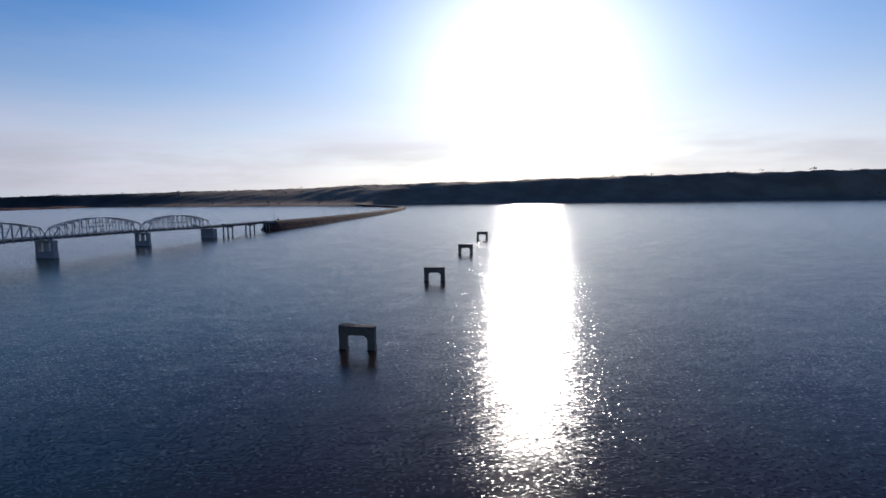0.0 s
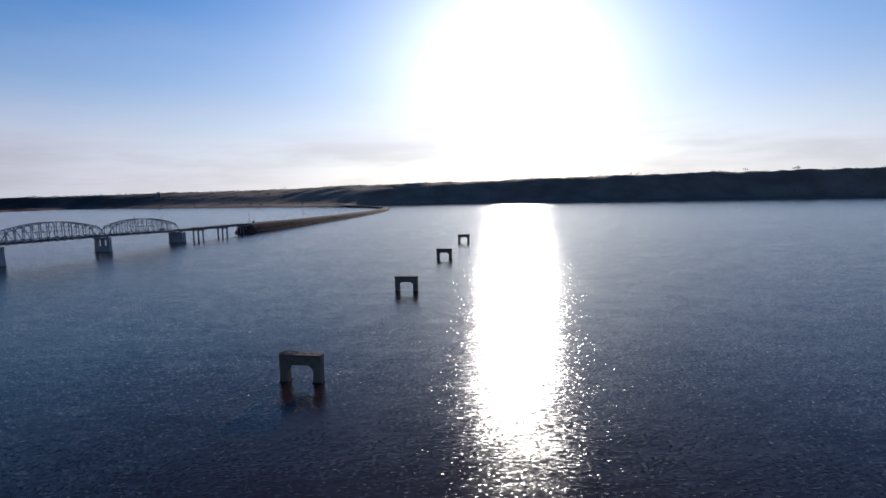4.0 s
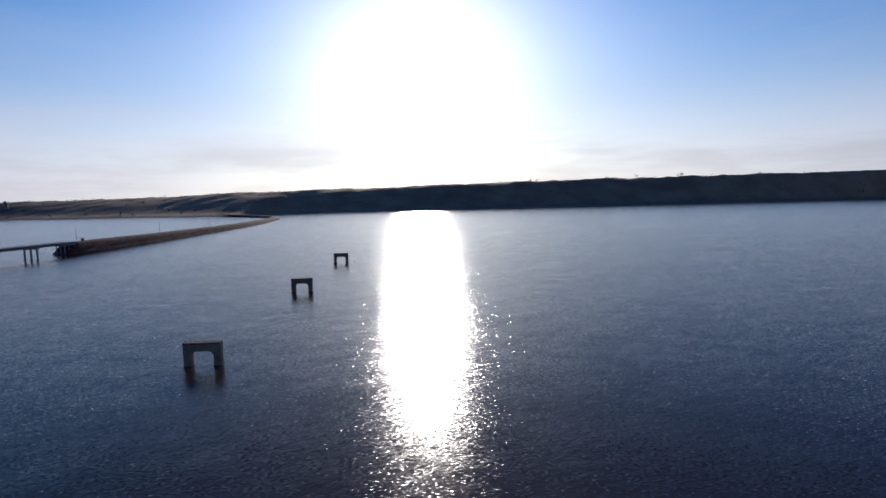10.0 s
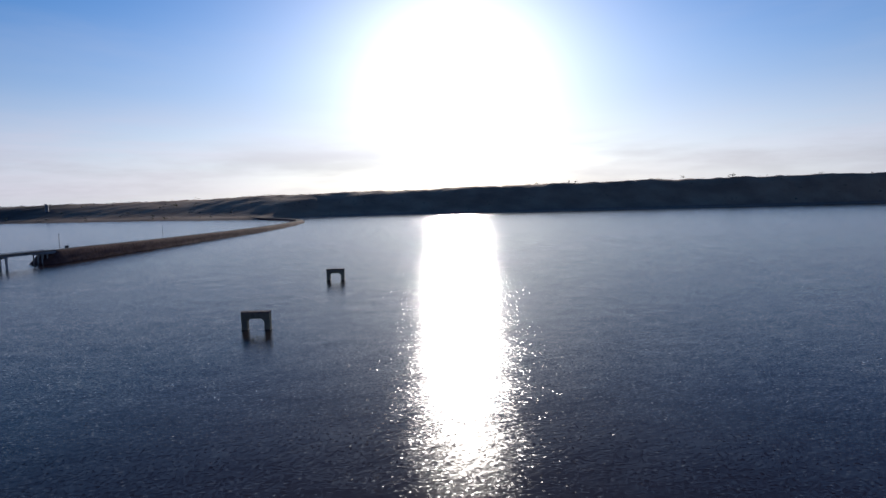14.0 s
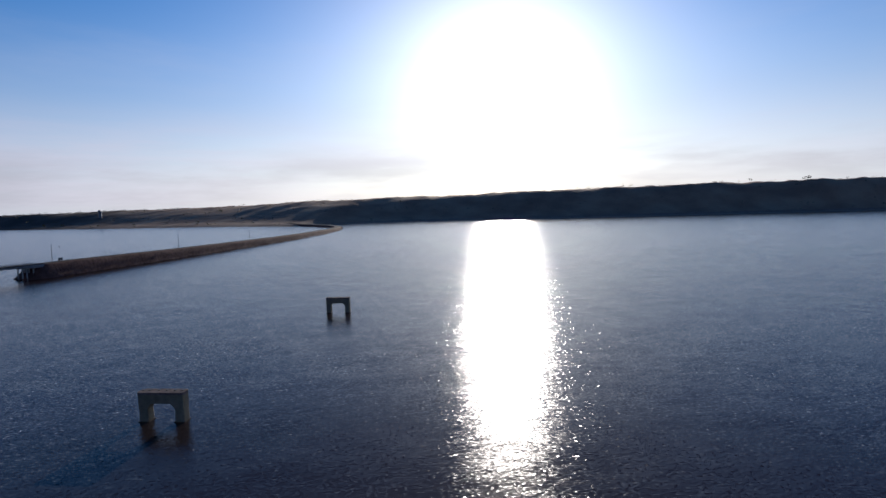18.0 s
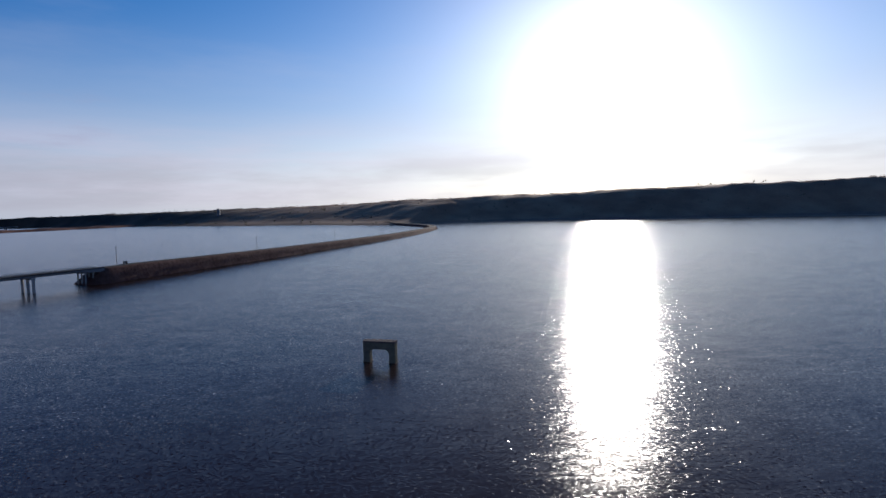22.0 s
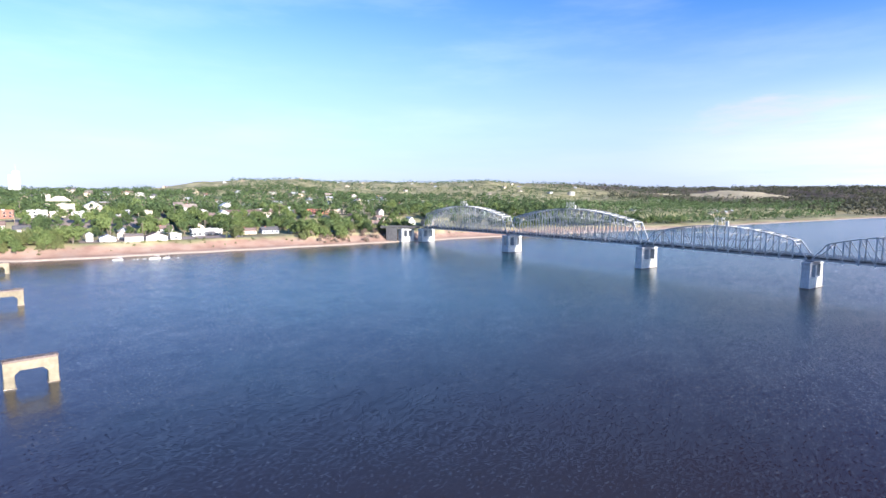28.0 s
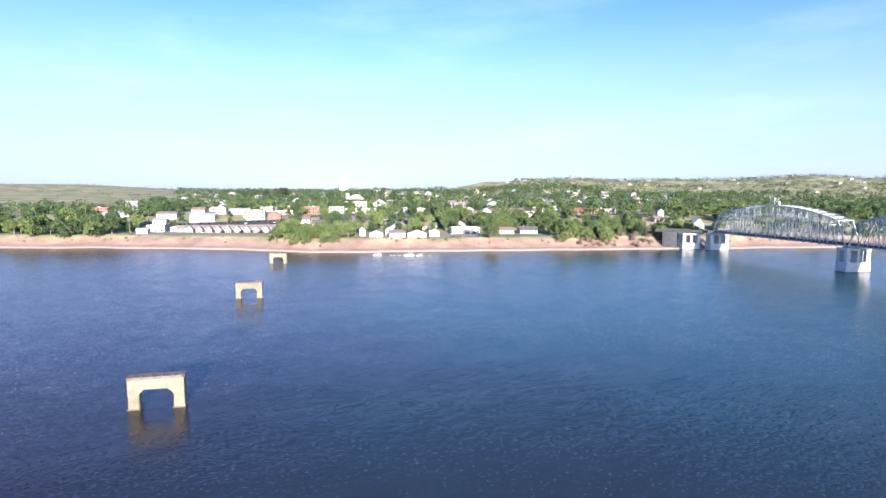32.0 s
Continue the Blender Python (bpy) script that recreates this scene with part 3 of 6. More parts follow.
def ground_z(x, y):
    x, y = np.asarray(x, dtype=float), np.asarray(y, dtype=float)
    d = inland(x, y)
    r = np.hypot(x - HUB[0], y - HUB[1])
    a = np.degrees(np.arctan2(-(x - HUB[0]), y - HUB[1]))
    ridge_r = np.interp(a, SKY_A, SKY_R)
    ridge = EYE_Z + np.tan(np.radians(np.interp(a, SKY_A, SKY_E))) * ridge_r
    east = y < 0
    lowb = np.interp(x, (-420, -90), (0.35, 1.0))
    bank = np.where(east, 1.3 * smooth01((d + 1.5) / 5.5) + 7.0 * lowb * smooth01((d - 4) / (19 + 5 * wave_noise(x, y, 45, 6))), 5 * smooth01(d / 30))
    terrace = np.where(east, 13 * smooth01((d - 55) / 110) + 10 * smooth01((d - 140) / 500), 12 * smooth01((d - 20) / 250))
    low = bank + terrace
    t = np.clip(d / (d + np.maximum(ridge_r - r, 0) + 1), 0, 1)
    t = np.where(r > ridge_r, 1, t)
    sight = EYE_Z + np.tan(np.radians(np.interp(a, SKY_A, SKY_E))) * r
    north = smooth01((-900 - x) / 600) * (y < 900)
    steep = np.where(east, 0.0, 1 - north)
    grow = steep * smooth01(t / 0.38) + (1 - steep) * smooth01((t - 0.12) / 0.88)
    brow = np.minimum(r, (r - d) + 0.40 * np.maximum(ridge_r - r + d, 10))
    front = EYE_Z + (sight - EYE_Z) * brow / np.maximum(r, 1)
    crest = front * steep + ridge * (1 - steep)
    z = low + (crest - low) * grow
    rough = np.clip(t * 2.5, 0, 1) * np.clip((1.25 - t) * 2, 0.25, 1) * np.where(a < -100, 0.35, 1.0)
    z = z + rough * ((1 - 0.6 * steep) * 5.5 * wave_noise(x, y, 420, 7) + 2.6 * wave_noise(x, y, 170, 8) + 1.5 * wave_noise(x, y, 60, 9))
    z = np.where(r > ridge_r, np.minimum(z, ridge - 0.012 * (r - ridge_r)), z)
    return np.where(d > 0, np.maximum(z, 0.3), np.maximum(-3.0, d * 0.12))


def gz(x, y):
    return float(ground_z(x, y))


def build_ground():
    rings = np.concatenate([[0], np.geomspace(150, 300, 12), np.geomspace(304, 900, 210), np.geomspace(910, 4560, 190)])
    turns = np.concatenate([np.linspace(-180, -120, 190, endpoint=False), np.linspace(-120, -40, 70, endpoint=False), np.linspace(-40, 60, 300, endpoint=False), np.linspace(60, 120, 240, endpoint=False), np.linspace(120, 180, 330, endpoint=False)])
    R, A = np.meshgrid(rings[1:], np.radians(turns), indexing="ij")
    x, y = HUB[0] - R * np.sin(A), HUB[1] + R * np.cos(A)
    verts = np.stack([x, y, ground_z(x, y)], -1).reshape(-1, 3)
    nr, na = R.shape
    i, j = np.meshgrid(np.arange(nr - 1), np.arange(na), indexing="ij")
    k = (j + 1) % na
    faces = np.stack([i * na + j, i * na + k, (i + 1) * na + k, (i + 1) * na + j], -1).reshape(-1, 4)[:, ::-1]
    me = raw_mesh("ground", verts, faces, GROUND, True)
    ob = new("ground", me)
    tagged(ob, "rolling prairie land with red clay banks and a sandy shore", "ground", kind="structure")


build_ground()
water = Mesh()
ring = [(HUB[0] + 4600 * math.cos(2 * math.pi * i / 96), HUB[1] + 4600 * math.sin(2 * math.pi * i / 96)) for i in range(96)]
water.poly(*[(x, y, LAKE_Z) for x, y in ring])
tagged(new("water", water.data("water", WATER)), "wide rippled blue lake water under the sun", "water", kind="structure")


# ---- old bridge piers standing in the lake ----
def old_pier():
    ob = thing("old_bridge_pier", "weathered tan concrete portal pier standing alone in the lake", "bridge pier", group="row of old bridge piers")
    hw, dep, top = 4.65, 1.0, 6.1
    beam = Mesh()
    lw = 1.85
    zl, zs = 2.75, 3.85   # spring of the opening and its soffit
    beam.prism([(-hw + 0.12, zl), (-hw + 0.12, top - 0.45), (hw - 0.12, top - 0.45), (hw - 0.12, zl), (hw - lw - 0.05, zl), (hw - lw - 0.1, zl + 0.3), (hw - lw - 0.9, zs),
                (-hw + lw + 0.9, zs), (-hw + lw + 0.1, zl + 0.3), (-hw + lw + 0.05, zl)], -dep + 0.05, dep - 0.05, 1)
    part("portal_beam", beam, PIER_CONC, ob)
    for s in (-1, 1):
        leg = Mesh()
        k = 10
        rings = []
        for z, g in ((-2.5, 0.16), (0.0, 0.08), (zl, 0.0)):
            x0, x1, b = hw - lw - 0.05 - g, hw - 0.12 + g, dep - 0.05 + g
            pts = []
            cx, hx = (x0 + x1) / 2, (x1 - x0) / 2
            for sx, sy in ((1, 1), (-1, 1), (-1, -1), (1, -1)):
                for a in (0, 45, 90):
                    ang = math.radians(a + {(1, 1): 0, (-1, 1): 90, (-1, -1): 180, (1, -1): 270}[(sx, sy)])
                    pts.append((s * (cx + sx * (hx - 0.25) + 0.25 * math.cos(ang)), sy * (b - 0.25) + 0.25 * math.sin(ang), z))
            rings.append(pts)
        for pts in rings:
            leg.v += pts
        c = len(rings[0])
        for r in range(2):
            for i in range(c):
                j = (i + 1) % c
                leg.f.append((r * c + i, r * c + j, (r + 1) * c + j, (r + 1) * c + i))
        leg.f += [tuple(range(c)), tuple(range(2 * c, 3 * c))]
        part("leg", leg, PIER_CONC, ob)
        # brown band painted in for the reflection at the foot of each leg
        band = Mesh()
        band.box(s * (hw - lw - 0.05) - 0.2 * s, -dep - 0.1, -0.4, s * (hw - 0.12) + 0.17 * s, dep + 0.1, LAKE_Z + 0.18)
        part("waterline_stain", band, BROWN_CONC, ob, "brown band at the waterline in the tone of a reflection")
    cap = Mesh()
    o = [(-hw - 0.05, -dep + 0.35), (-hw + 0.25, -dep - 0.18), (hw - 0.25, -dep - 0.18), (hw + 0.05, -dep + 0.35), (hw + 0.05, dep - 0.35), (hw - 0.25, dep + 0.18), (-hw + 0.25, dep + 0.18), (-hw - 0.05, dep - 0.35)]
    # chipped edge: the outline is broken into short runs that wander a little
    rc = random.Random(8)
    edge = []
    for i, (x, y) in enumerate(o):
        u, v = o[(i + 1) % len(o)]
        runs = max(1, int(math.hypot(u - x, v - y) / 0.55))
        for k in range(runs):
            f = k / runs
            w = rc.uniform(-0.07, 0.03) if k else 0.0
            edge.append(((x + (u - x) * f) * (1 + w / 5), (y + (v - y) * f) * (1 + w)))
    cap.prism(edge, top - 0.45, top, 2)
    part("cap", cap, PIER_CAP, ob, "broken-edged concrete cap slab")
    for x, y in ((-4.1, 0.5), (-2.7, 0.3), (-0.9, 0.35), (0.8, 0.3), (2.4, 0.35), (3.9, 0.2)):
        part("bearing_block", Mesh().prism([(x - 0.24, y - 0.3), (x + 0.24, y - 0.3), (x + 0.2, y + 0.3), (x - 0.2, y + 0.3)], top, top + 0.12, 2), BROWN_CONC, ob, "small dark bearing seat on the cap")
    return ob


PIER_LINE = [(297.9, -404.1), (288.0, -302.3), (278.0, -199.9), (268.3, -97.1), (258.2, 8.2)]
first_pier = old_pier()
first_pier.matrix_basis = pose(*PIER_LINE[0], 0, 0, 0, 4.0)
for i, (px, py) in enumerate(PIER_LINE[1:]):
    copy_thing(first_pier, pose(px, py, 0, 0, 0, 5.0 + 1.2 * i))

drift = Mesh()
rs = random.Random(5)
for i in range(26):
    a, b = rs.uniform(-1.6, 1.6), rs.uniform(-0.6, 0.6)
    t, ln = rs.uniform(0, 3.14), rs.uniform(0.5, 1.3)
    z0 = 0.1 + 0.45 * rs.random() * max(0, 1 - abs(a) / 1.7)
    drift.beam((a - ln / 2 * math.cos(t), b - ln / 2 * math.sin(t), z0), (a + ln / 2 * math.cos(t), b + ln / 2 * math.sin(t), z0 + rs.uniform(-0.05, 0.2)), 0.09, 0.09)
nest = tagged(new("driftwood_pile", drift.data("driftwood_pile", WOOD)), "heap of grey sticks lying on an old pier cap", "driftwood", kind="stuff")
nest.matrix_basis = pose(PIER_LINE[1][0] - 2.6, PIER_LINE[1][1] - 0.2, 6.1, 0, 0, 5)

# ---- truss bridge ----
SPAN_Y = {"T": -451.8, "A": -345.0, "B": -238.0, "C": -157.5, "D": -78.25, "E": 0.25}


def bridge_x(y):
    return 0.5 - 0.022 * y


def bridge_z(y):
    """Underside of the trusses."""
    return float(np.interp(y, (-480, -452, -345, -238, -157.5, -78, 0), (12.0, 12.1, 12.6, 12.6, 12.3, 11.2, 9.1)))


HALF = 4.1


def truss_span(y0, y1, n, hip, mid, label, sub):
    length = y1 - y0
    z0, z1 = bridge_z(y0), bridge_z(y1)
    ob = thing("truss_span", label, "bridge span", pose(bridge_x(y0), y0, z0, 0, 0, 1.26), group="spans of the truss bridge")
    y_a, y_b = 0.9, length - 0.9
    zb = lambda y: (z1 - z0) * y / length + 0.5
    ys = [y_a + (y_b - y_a) * i / n for i in range(n + 1)]
    rise = [hip + (mid - hip) * (1 - ((i - n / 2) / (n / 2 - 1)) ** 2) for i in range(n + 1)]
    bot = lambda s, i: Vector((s * HALF, ys[i], zb(ys[i])))
    top = lambda s, i: Vector((s * HALF, ys[i], zb(ys[i]) + rise[i]))
    chord, thin = (0.5, 0.24) if sub else (0.42, 0.26)
    for s in (-1, 1):
        part("bottom_chord", Mesh().beam(bot(s, 0), bot(s, n), 0.4, 0.5), STEEL, ob)
        part("end_post", Mesh().beam(bot(s, 0), top(s, 1), chord, chord), STEEL, ob)
        part("end_post", Mesh().beam(bot(s, n), top(s, n - 1), chord, chord), STEEL, ob)
        for i in range(1, n - 1):
            part("top_chord", Mesh().beam(top(s, i), top(s, i + 1), chord, chord), STEEL, ob)
        for i in range(1, n):
            m = Mesh()
            for dy in (-0.16, 0.16):
                m.beam(bot(s, i) + Vector((0, dy, 0)), top(s, i) + Vector((0, dy, 0)), 0.1, thin)
            hh = rise[i]
            for k in range(int(hh / 1.2)):
                za = bot(s, i) + Vector((0, -0.16, k * 1.2 + 0.3))
                m.beam(za, za + Vector((0, 0.32, 0.6)), 0.05, 0.05)
            part("vertical", m, STEEL, ob)
        for i in range(1, n - 1):
            a, b = (top(s, i), bot(s, i + 1)) if i < n / 2 else (bot(s, i), top(s, i + 1))
            part("diagonal", Mesh().beam(a, b, 0.12, thin), STEEL, ob)
            if sub:
                c, d = (bot(s, i), top(s, i + 1)) if i < n / 2 else (top(s, i), bot(s, i + 1))
                part("counter_diagonal", Mesh().beam(c, d, 0.1, 0.16), STEEL, ob)
            if sub:
                mid_d = (a + b) / 2
                yb = Vector((mid_d.x, mid_d.y, zb(mid_d.y)))
                part("sub_vertical", Mesh().beam(yb, mid_d, 0.16, 0.2), STEEL, ob)
                near = bot(s, i) if i < n / 2 else bot(s, i + 1)
                part("sub_diagonal", Mesh().beam(mid_d, near, 0.1, 0.18), STEEL, ob)
                tp = (top(s, i) + top(s, i + 1)) / 2
                part("sub_vertical", Mesh().beam(mid_d, tp, 0.16, 0.2), STEEL, ob)
        lo, hi_i = n // 2 - max(2, n // 4), n // 2 + max(2, n // 4)
        zm = 0.5 * mid
        part("mid_strut", Mesh().beam((s * HALF, ys[lo], zb(ys[lo]) + zm), (s * HALF, ys[hi_i], zb(ys[hi_i]) + zm), 0.14, 0.2), STEEL, ob)
        rail = Mesh()
        for hgt in (1.95, 2.3, 2.65):
            rail.beam((s * (HALF - 0.45), y_a, zb(y_a) + hgt - 0.5), (s * (HALF - 0.45), y_b, zb(y_b) + hgt - 0.5), 0.08, 0.16)
        for k in range(int(length / 3)):
            yy = y_a + k * 3.0
            rail.beam((s * (HALF - 0.45), yy, zb(yy) + 1.0), (s * (HALF - 0.45), yy, zb(yy) + 2.2), 0.1, 0.1)
        part("railing", rail, STEEL, ob)
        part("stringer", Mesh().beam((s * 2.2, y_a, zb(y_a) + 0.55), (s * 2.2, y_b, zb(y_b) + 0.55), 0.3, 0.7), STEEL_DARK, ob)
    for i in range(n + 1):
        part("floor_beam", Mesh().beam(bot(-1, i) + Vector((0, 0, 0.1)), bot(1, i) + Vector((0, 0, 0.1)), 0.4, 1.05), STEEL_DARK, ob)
        for s in (-1, 1):
            part("hanger_foot", Mesh().box(s * HALF - 0.16, ys[i] - 0.22, zb(ys[i]) - 0.95, s * HALF + 0.16, ys[i] + 0.22, zb(ys[i])), STEEL, ob)
    for i in range(1, n):
        strut = Mesh().beam(top(-1, i), top(1, i), 0.3, 0.4)
        low = min(rise[i] - 0.8, max(6.2, rise[i] * 0.72))
        strut.beam((-HALF, ys[i], zb(ys[i]) + low), (HALF, ys[i], zb(ys[i]) + low), 0.2, 0.25)
        for s in (-1, 1):
            strut.beam((s * HALF, ys[i], zb(ys[i]) + low), (0, ys[i], zb(ys[i]) + rise[i]), 0.12, 0.14)
        part("sway_frame", strut, STEEL, ob)
    for i in range(1, n - 1):
        lat = Mesh().beam(top(-1, i), top(1, i + 1), 0.26, 0.2).beam(top(1, i), top(-1, i + 1), 0.26, 0.2)
        part("top_lateral", lat, STEEL, ob)
    deck = Mesh()
    deck.prism([(-HALF + 0.4, 1.45), (HALF - 0.4, 1.45), (HALF - 0.4, 1.72), (HALF - 0.75, 1.72), (HALF - 0.75, 1.55), (-HALF + 0.75, 1.55), (-HALF + 0.75, 1.72), (-HALF + 0.4, 1.72)], 0.0, length, 1)
    deck.v = [(x, y, z + (z1 - z0) * y / length - 0.1) for x, y, z in deck.v]
    part("deck", deck, ASPHALT, ob, "worn grey road deck with low kerbs")
    return ob, ys[n // 2], zb(ys[n // 2]) + rise[n // 2]


def light_frame(x, y, z):
    ob = thing("navigation_light_frame", "small silver lattice frame on the top chord", "light frame", pose(x, y, z, 0, 0, 1.3) @ Matrix.Diagonal((1.35, 1.35, 1.35, 1)), group="frames on top of the trusses")
    for s in (-1, 1):
        for t in (-1, 1):
            part("leg", Mesh().beam((s * 1.3, t * 1.6, 0), (s * 0.9, t * 1.1, 2.6), 0.16, 0.16), STEEL, ob)
    for t in (-1, 1):
        part("brace", Mesh().beam((-1.3, t * 1.6, 0), (0.9, t * 1.1, 2.6), 0.1, 0.1), STEEL, ob)
        part("brace", Mesh().beam((t * 1.3, -1.6, 0), (t * 0.9, 1.1, 2.6), 0.1, 0.1), STEEL, ob)
    top_f = Mesh()
    for a, b in (((-1.1, -1.3), (1.1, -1.3)), ((1.1, -1.3), (1.1, 1.3)), ((1.1, 1.3), (-1.1, 1.3)), ((-1.1, 1.3), (-1.1, -1.3))):
        top_f.beam((*a, 2.6), (*b, 2.6), 0.16, 0.16)
        top_f.beam((*a, 2.6), (*a, 3.3), 0.1, 0.1)
    part("platform", top_f, STEEL, ob)
    part("lamp_box", Mesh().box(-0.35, 2.3, 0, 0.35, 3.1, 1.6), WHITE, ob, "white equipment box")


TALL = "tall arched silver steel truss span with dense web members"
LOW = "low arched grey steel truss span over the lake"
for a, b, n, hip, mid, label, sub in (("T", "A", 20, 12.2, 19.3, TALL, True), ("A", "B", 20, 12.2, 19.0, TALL, True), ("B", "C", 14, 7.8, 12.6, LOW, False), ("C", "D", 14, 7.2, 12.4, LOW, False), ("D", "E", 14, 7.2, 12.2, LOW, False)):
    span, ym, zm = truss_span(SPAN_Y[a], SPAN_Y[b], n, hip, mid, label, sub)
    if a in "TAB":
        light_frame(bridge_x(SPAN_Y[a] + ym) + 1.5, SPAN_Y[a] + ym, bridge_z(SPAN_Y[a]) + zm + 0.2)


def bridge_pier(y, a, b, open_sides, x=None):
    """a: half length along the bridge, b: half width across it."""
    zt = bridge_z(y) - 0.45
    ob = thing("truss_bridge_pier", "white concrete hollow bridge pier standing in the lake", "bridge pier", pose(bridge_x(y) if x is None else x, y, 0, 0, 0, 1.26), group="piers of the truss bridge")
    zs = 0.42 * zt
    base = Mesh()
    base.prism([(-b - 0.35, -2.5), (b + 0.35, -2.5), (b + 0.1, zs), (-b - 0.1, zs)], -a - 0.12, a + 0.12, 1)
    part("base", base, BR_CONC, ob)
    part("footing", Mesh().box(-b - 0.7, -a - 0.5, -2.5, b + 0.7, a + 0.5, LAKE_Z + 0.25), BROWN_CONC, ob, "dark wet footing")
    cw = 2.3
    if open_sides:
        ca = 1.7
        for s in (-1, 1):
            for t in (-1, 1):
                part("column", Mesh().box(min(s * b, s * (b - cw)), min(t * a, t * (a - ca)), zs, max(s * b, s * (b - cw)), max(t * a, t * (a - ca)), zt - 1.3), BR_CONC, ob)
    else:
        for s in (-1, 1):
            part("column", Mesh().box(min(s * b, s * (b - cw)), -a, zs, max(s * b, s * (b - cw)), a, zt - 1.3), BR_CONC, ob)
    if b > 6.3:
        part("column", Mesh().box(-0.8, -a, zs, 0.8, a, zt - 1.3), BR_CONC, ob)
    cap = Mesh()
    cap.prism([(-b - 0.25, zt), (b + 0.25, zt), (b + 0.25, zt - 0.8), (b, zt - 1.3), (-b, zt - 1.3), (-b - 0.25, zt - 0.8)], -a - 0.15, a + 0.15, 1)
    part("cap", cap, BR_CONC, ob)
    for s in (-1, 1):
        part("bearing", Mesh().box(s * HALF - 0.5, -min(a, 1.8), zt, s * HALF + 0.5, min(a, 1.8), zt + 0.5), STEEL_DARK, ob)


bridge_pier(SPAN_Y["T"], 2.9, 6.6, True)
bridge_pier(SPAN_Y["A"], 2.9, 6.6, True)
bridge_pier(SPAN_Y["B"], 1.9, 7.4, False)
bridge_pier(SPAN_Y["C"], 1.6, 7.4, False)
bridge_pier(SPAN_Y["D"], 1.2, 6.4, False)

end_pier = thing("truss_bridge_pier", "solid dark concrete end pier where the truss meets the trestle", "bridge pier", pose(bridge_x(0), 0, 0), group="piers of the truss bridge")
part("base", Mesh().prism([(-7.4, -2.5), (7.4, -2.5), (7.0, 7.6), (-7.0, 7.6)], -2.2, 2.2, 1), BR_CONC, end_pier)
part("cap", Mesh().box(-7.2, -2.5, 7.6, 7.2, 2.5, 8.65), BR_CONC, end_pier)
for s in (-1, 1):
    part("bearing", Mesh().box(s * HALF - 0.5, -1.6, 8.65, s * HALF + 0.5, 0.2, 9.15), STEEL_DARK, end_pier)

# town abutment with its approach deck
bridge_pier(-461.0, 2.8, 6.4, True, 25.5)
approach = thing("bridge_approach", "concrete approach deck and dark abutment at the town bank", "bridge approach", pose(27.0, -463.0, 0, 0, 0, 58))
# wall tone stands in for the shaded gap below the deck
part("back_wall", Mesh().box(-5.0, -15.0, -2.0, 5.0, -5.5, 12.2), DARK_CONC, approach, "abutment wall darkened for the shade under the deck")
part("deck", Mesh().box(-5.2, -20.0, 12.25, 5.2, 14.0, 13.4), ASPHALT, approach)
for s in (-1, 1):
    part("parapet", Mesh().box(s * 5.1 - 0.15, -20.0, 13.4, s * 5.1 + 0.15, 11.0, 14.2), DARK_CONC, approach)

# trestle between the last truss and the causeway
TRESTLE_Z = lambda y: float(np.interp(y, (0, 100), (10.65, 10.0)))
trestle = thing("trestle_deck", "grey road deck on steel girders with low railings", "bridge deck")
dk = Mesh()
dk.prism([(-5.0, -0.35), (5.0, -0.35), (5.0, 0.25), (4.7, 0.25), (4.7, 0.0), (-4.7, 0.0), (-4.7, 0.25), (-5.0, 0.25)], 1.0, 104.0, 1)
dk.v = [(x, y, z + TRESTLE_Z(y)) for x, y, z in dk.v]
part("deck", dk, ASPHALT, trestle)
for x in (-4.2, 0.0, 4.2):
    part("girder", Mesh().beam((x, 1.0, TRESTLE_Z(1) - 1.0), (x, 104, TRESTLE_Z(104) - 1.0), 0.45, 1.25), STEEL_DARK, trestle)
for s in (-1, 1):
    rl = Mesh()
    for hgt in (0.6, 0.95):
        rl.beam((s * 4.85, 1, TRESTLE_Z(1) + hgt), (s * 4.85, 104, TRESTLE_Z(104) + hgt), 0.08, 0.14)
    for k in range(35):
        rl.beam((s * 4.85, 2 + k * 3, TRESTLE_Z(2 + k * 3) + 0.2), (s * 4.85, 2 + k * 3, TRESTLE_Z(2 + k * 3) + 1.0), 0.1, 0.1)
    part("railing", rl, STEEL, trestle)


def bent(y, width, half):
    zt = TRESTLE_Z(y) - 1.7
    ob = thing("trestle_bent", "three round concrete columns under a cap beam in the water", "bridge bent", pose(0, y, 0), group="bents of the trestle")
    for x in (-half, 0, half):
        part("column", Mesh().tube([(x, 0, -2.5), (x, 0, zt - 0.8)], [width, width], 10), BR_CONC, ob, smooth=False)
    part("cap", Mesh().box(-half - 1.1, -width - 0.2, zt - 0.85, half + 1.1, width + 0.2, zt + 0.08), BR_CONC, ob)


bent(28.0, 0.75, 5.2)
bent(63.5, 0.75, 5.2)
bent(93.0, 0.4, 3.6)
bent(97.5, 0.4, 3.6)
# dark solid wedge filling in the shade under the deck over the embankment head
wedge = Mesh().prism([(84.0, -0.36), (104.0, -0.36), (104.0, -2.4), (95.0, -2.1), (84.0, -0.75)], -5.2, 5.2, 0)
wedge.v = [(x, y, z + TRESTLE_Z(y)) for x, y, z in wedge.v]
part("end_haunch", wedge, STEEL_DARK, trestle, "dark wedge put in for the shade under the deck's land end")

# ---- causeway ----
CAUSE_Y = (92, 104, 130, 200, 250, 300, 420, 525, 650, 760, 830, 900, 980, 1060, 1130, 1200)
CAUSE_X = (-1, -1, -3, -8, -12.5, -17, -29, -41, -62, -86, -106, -136, -192, -270, -350, -440)
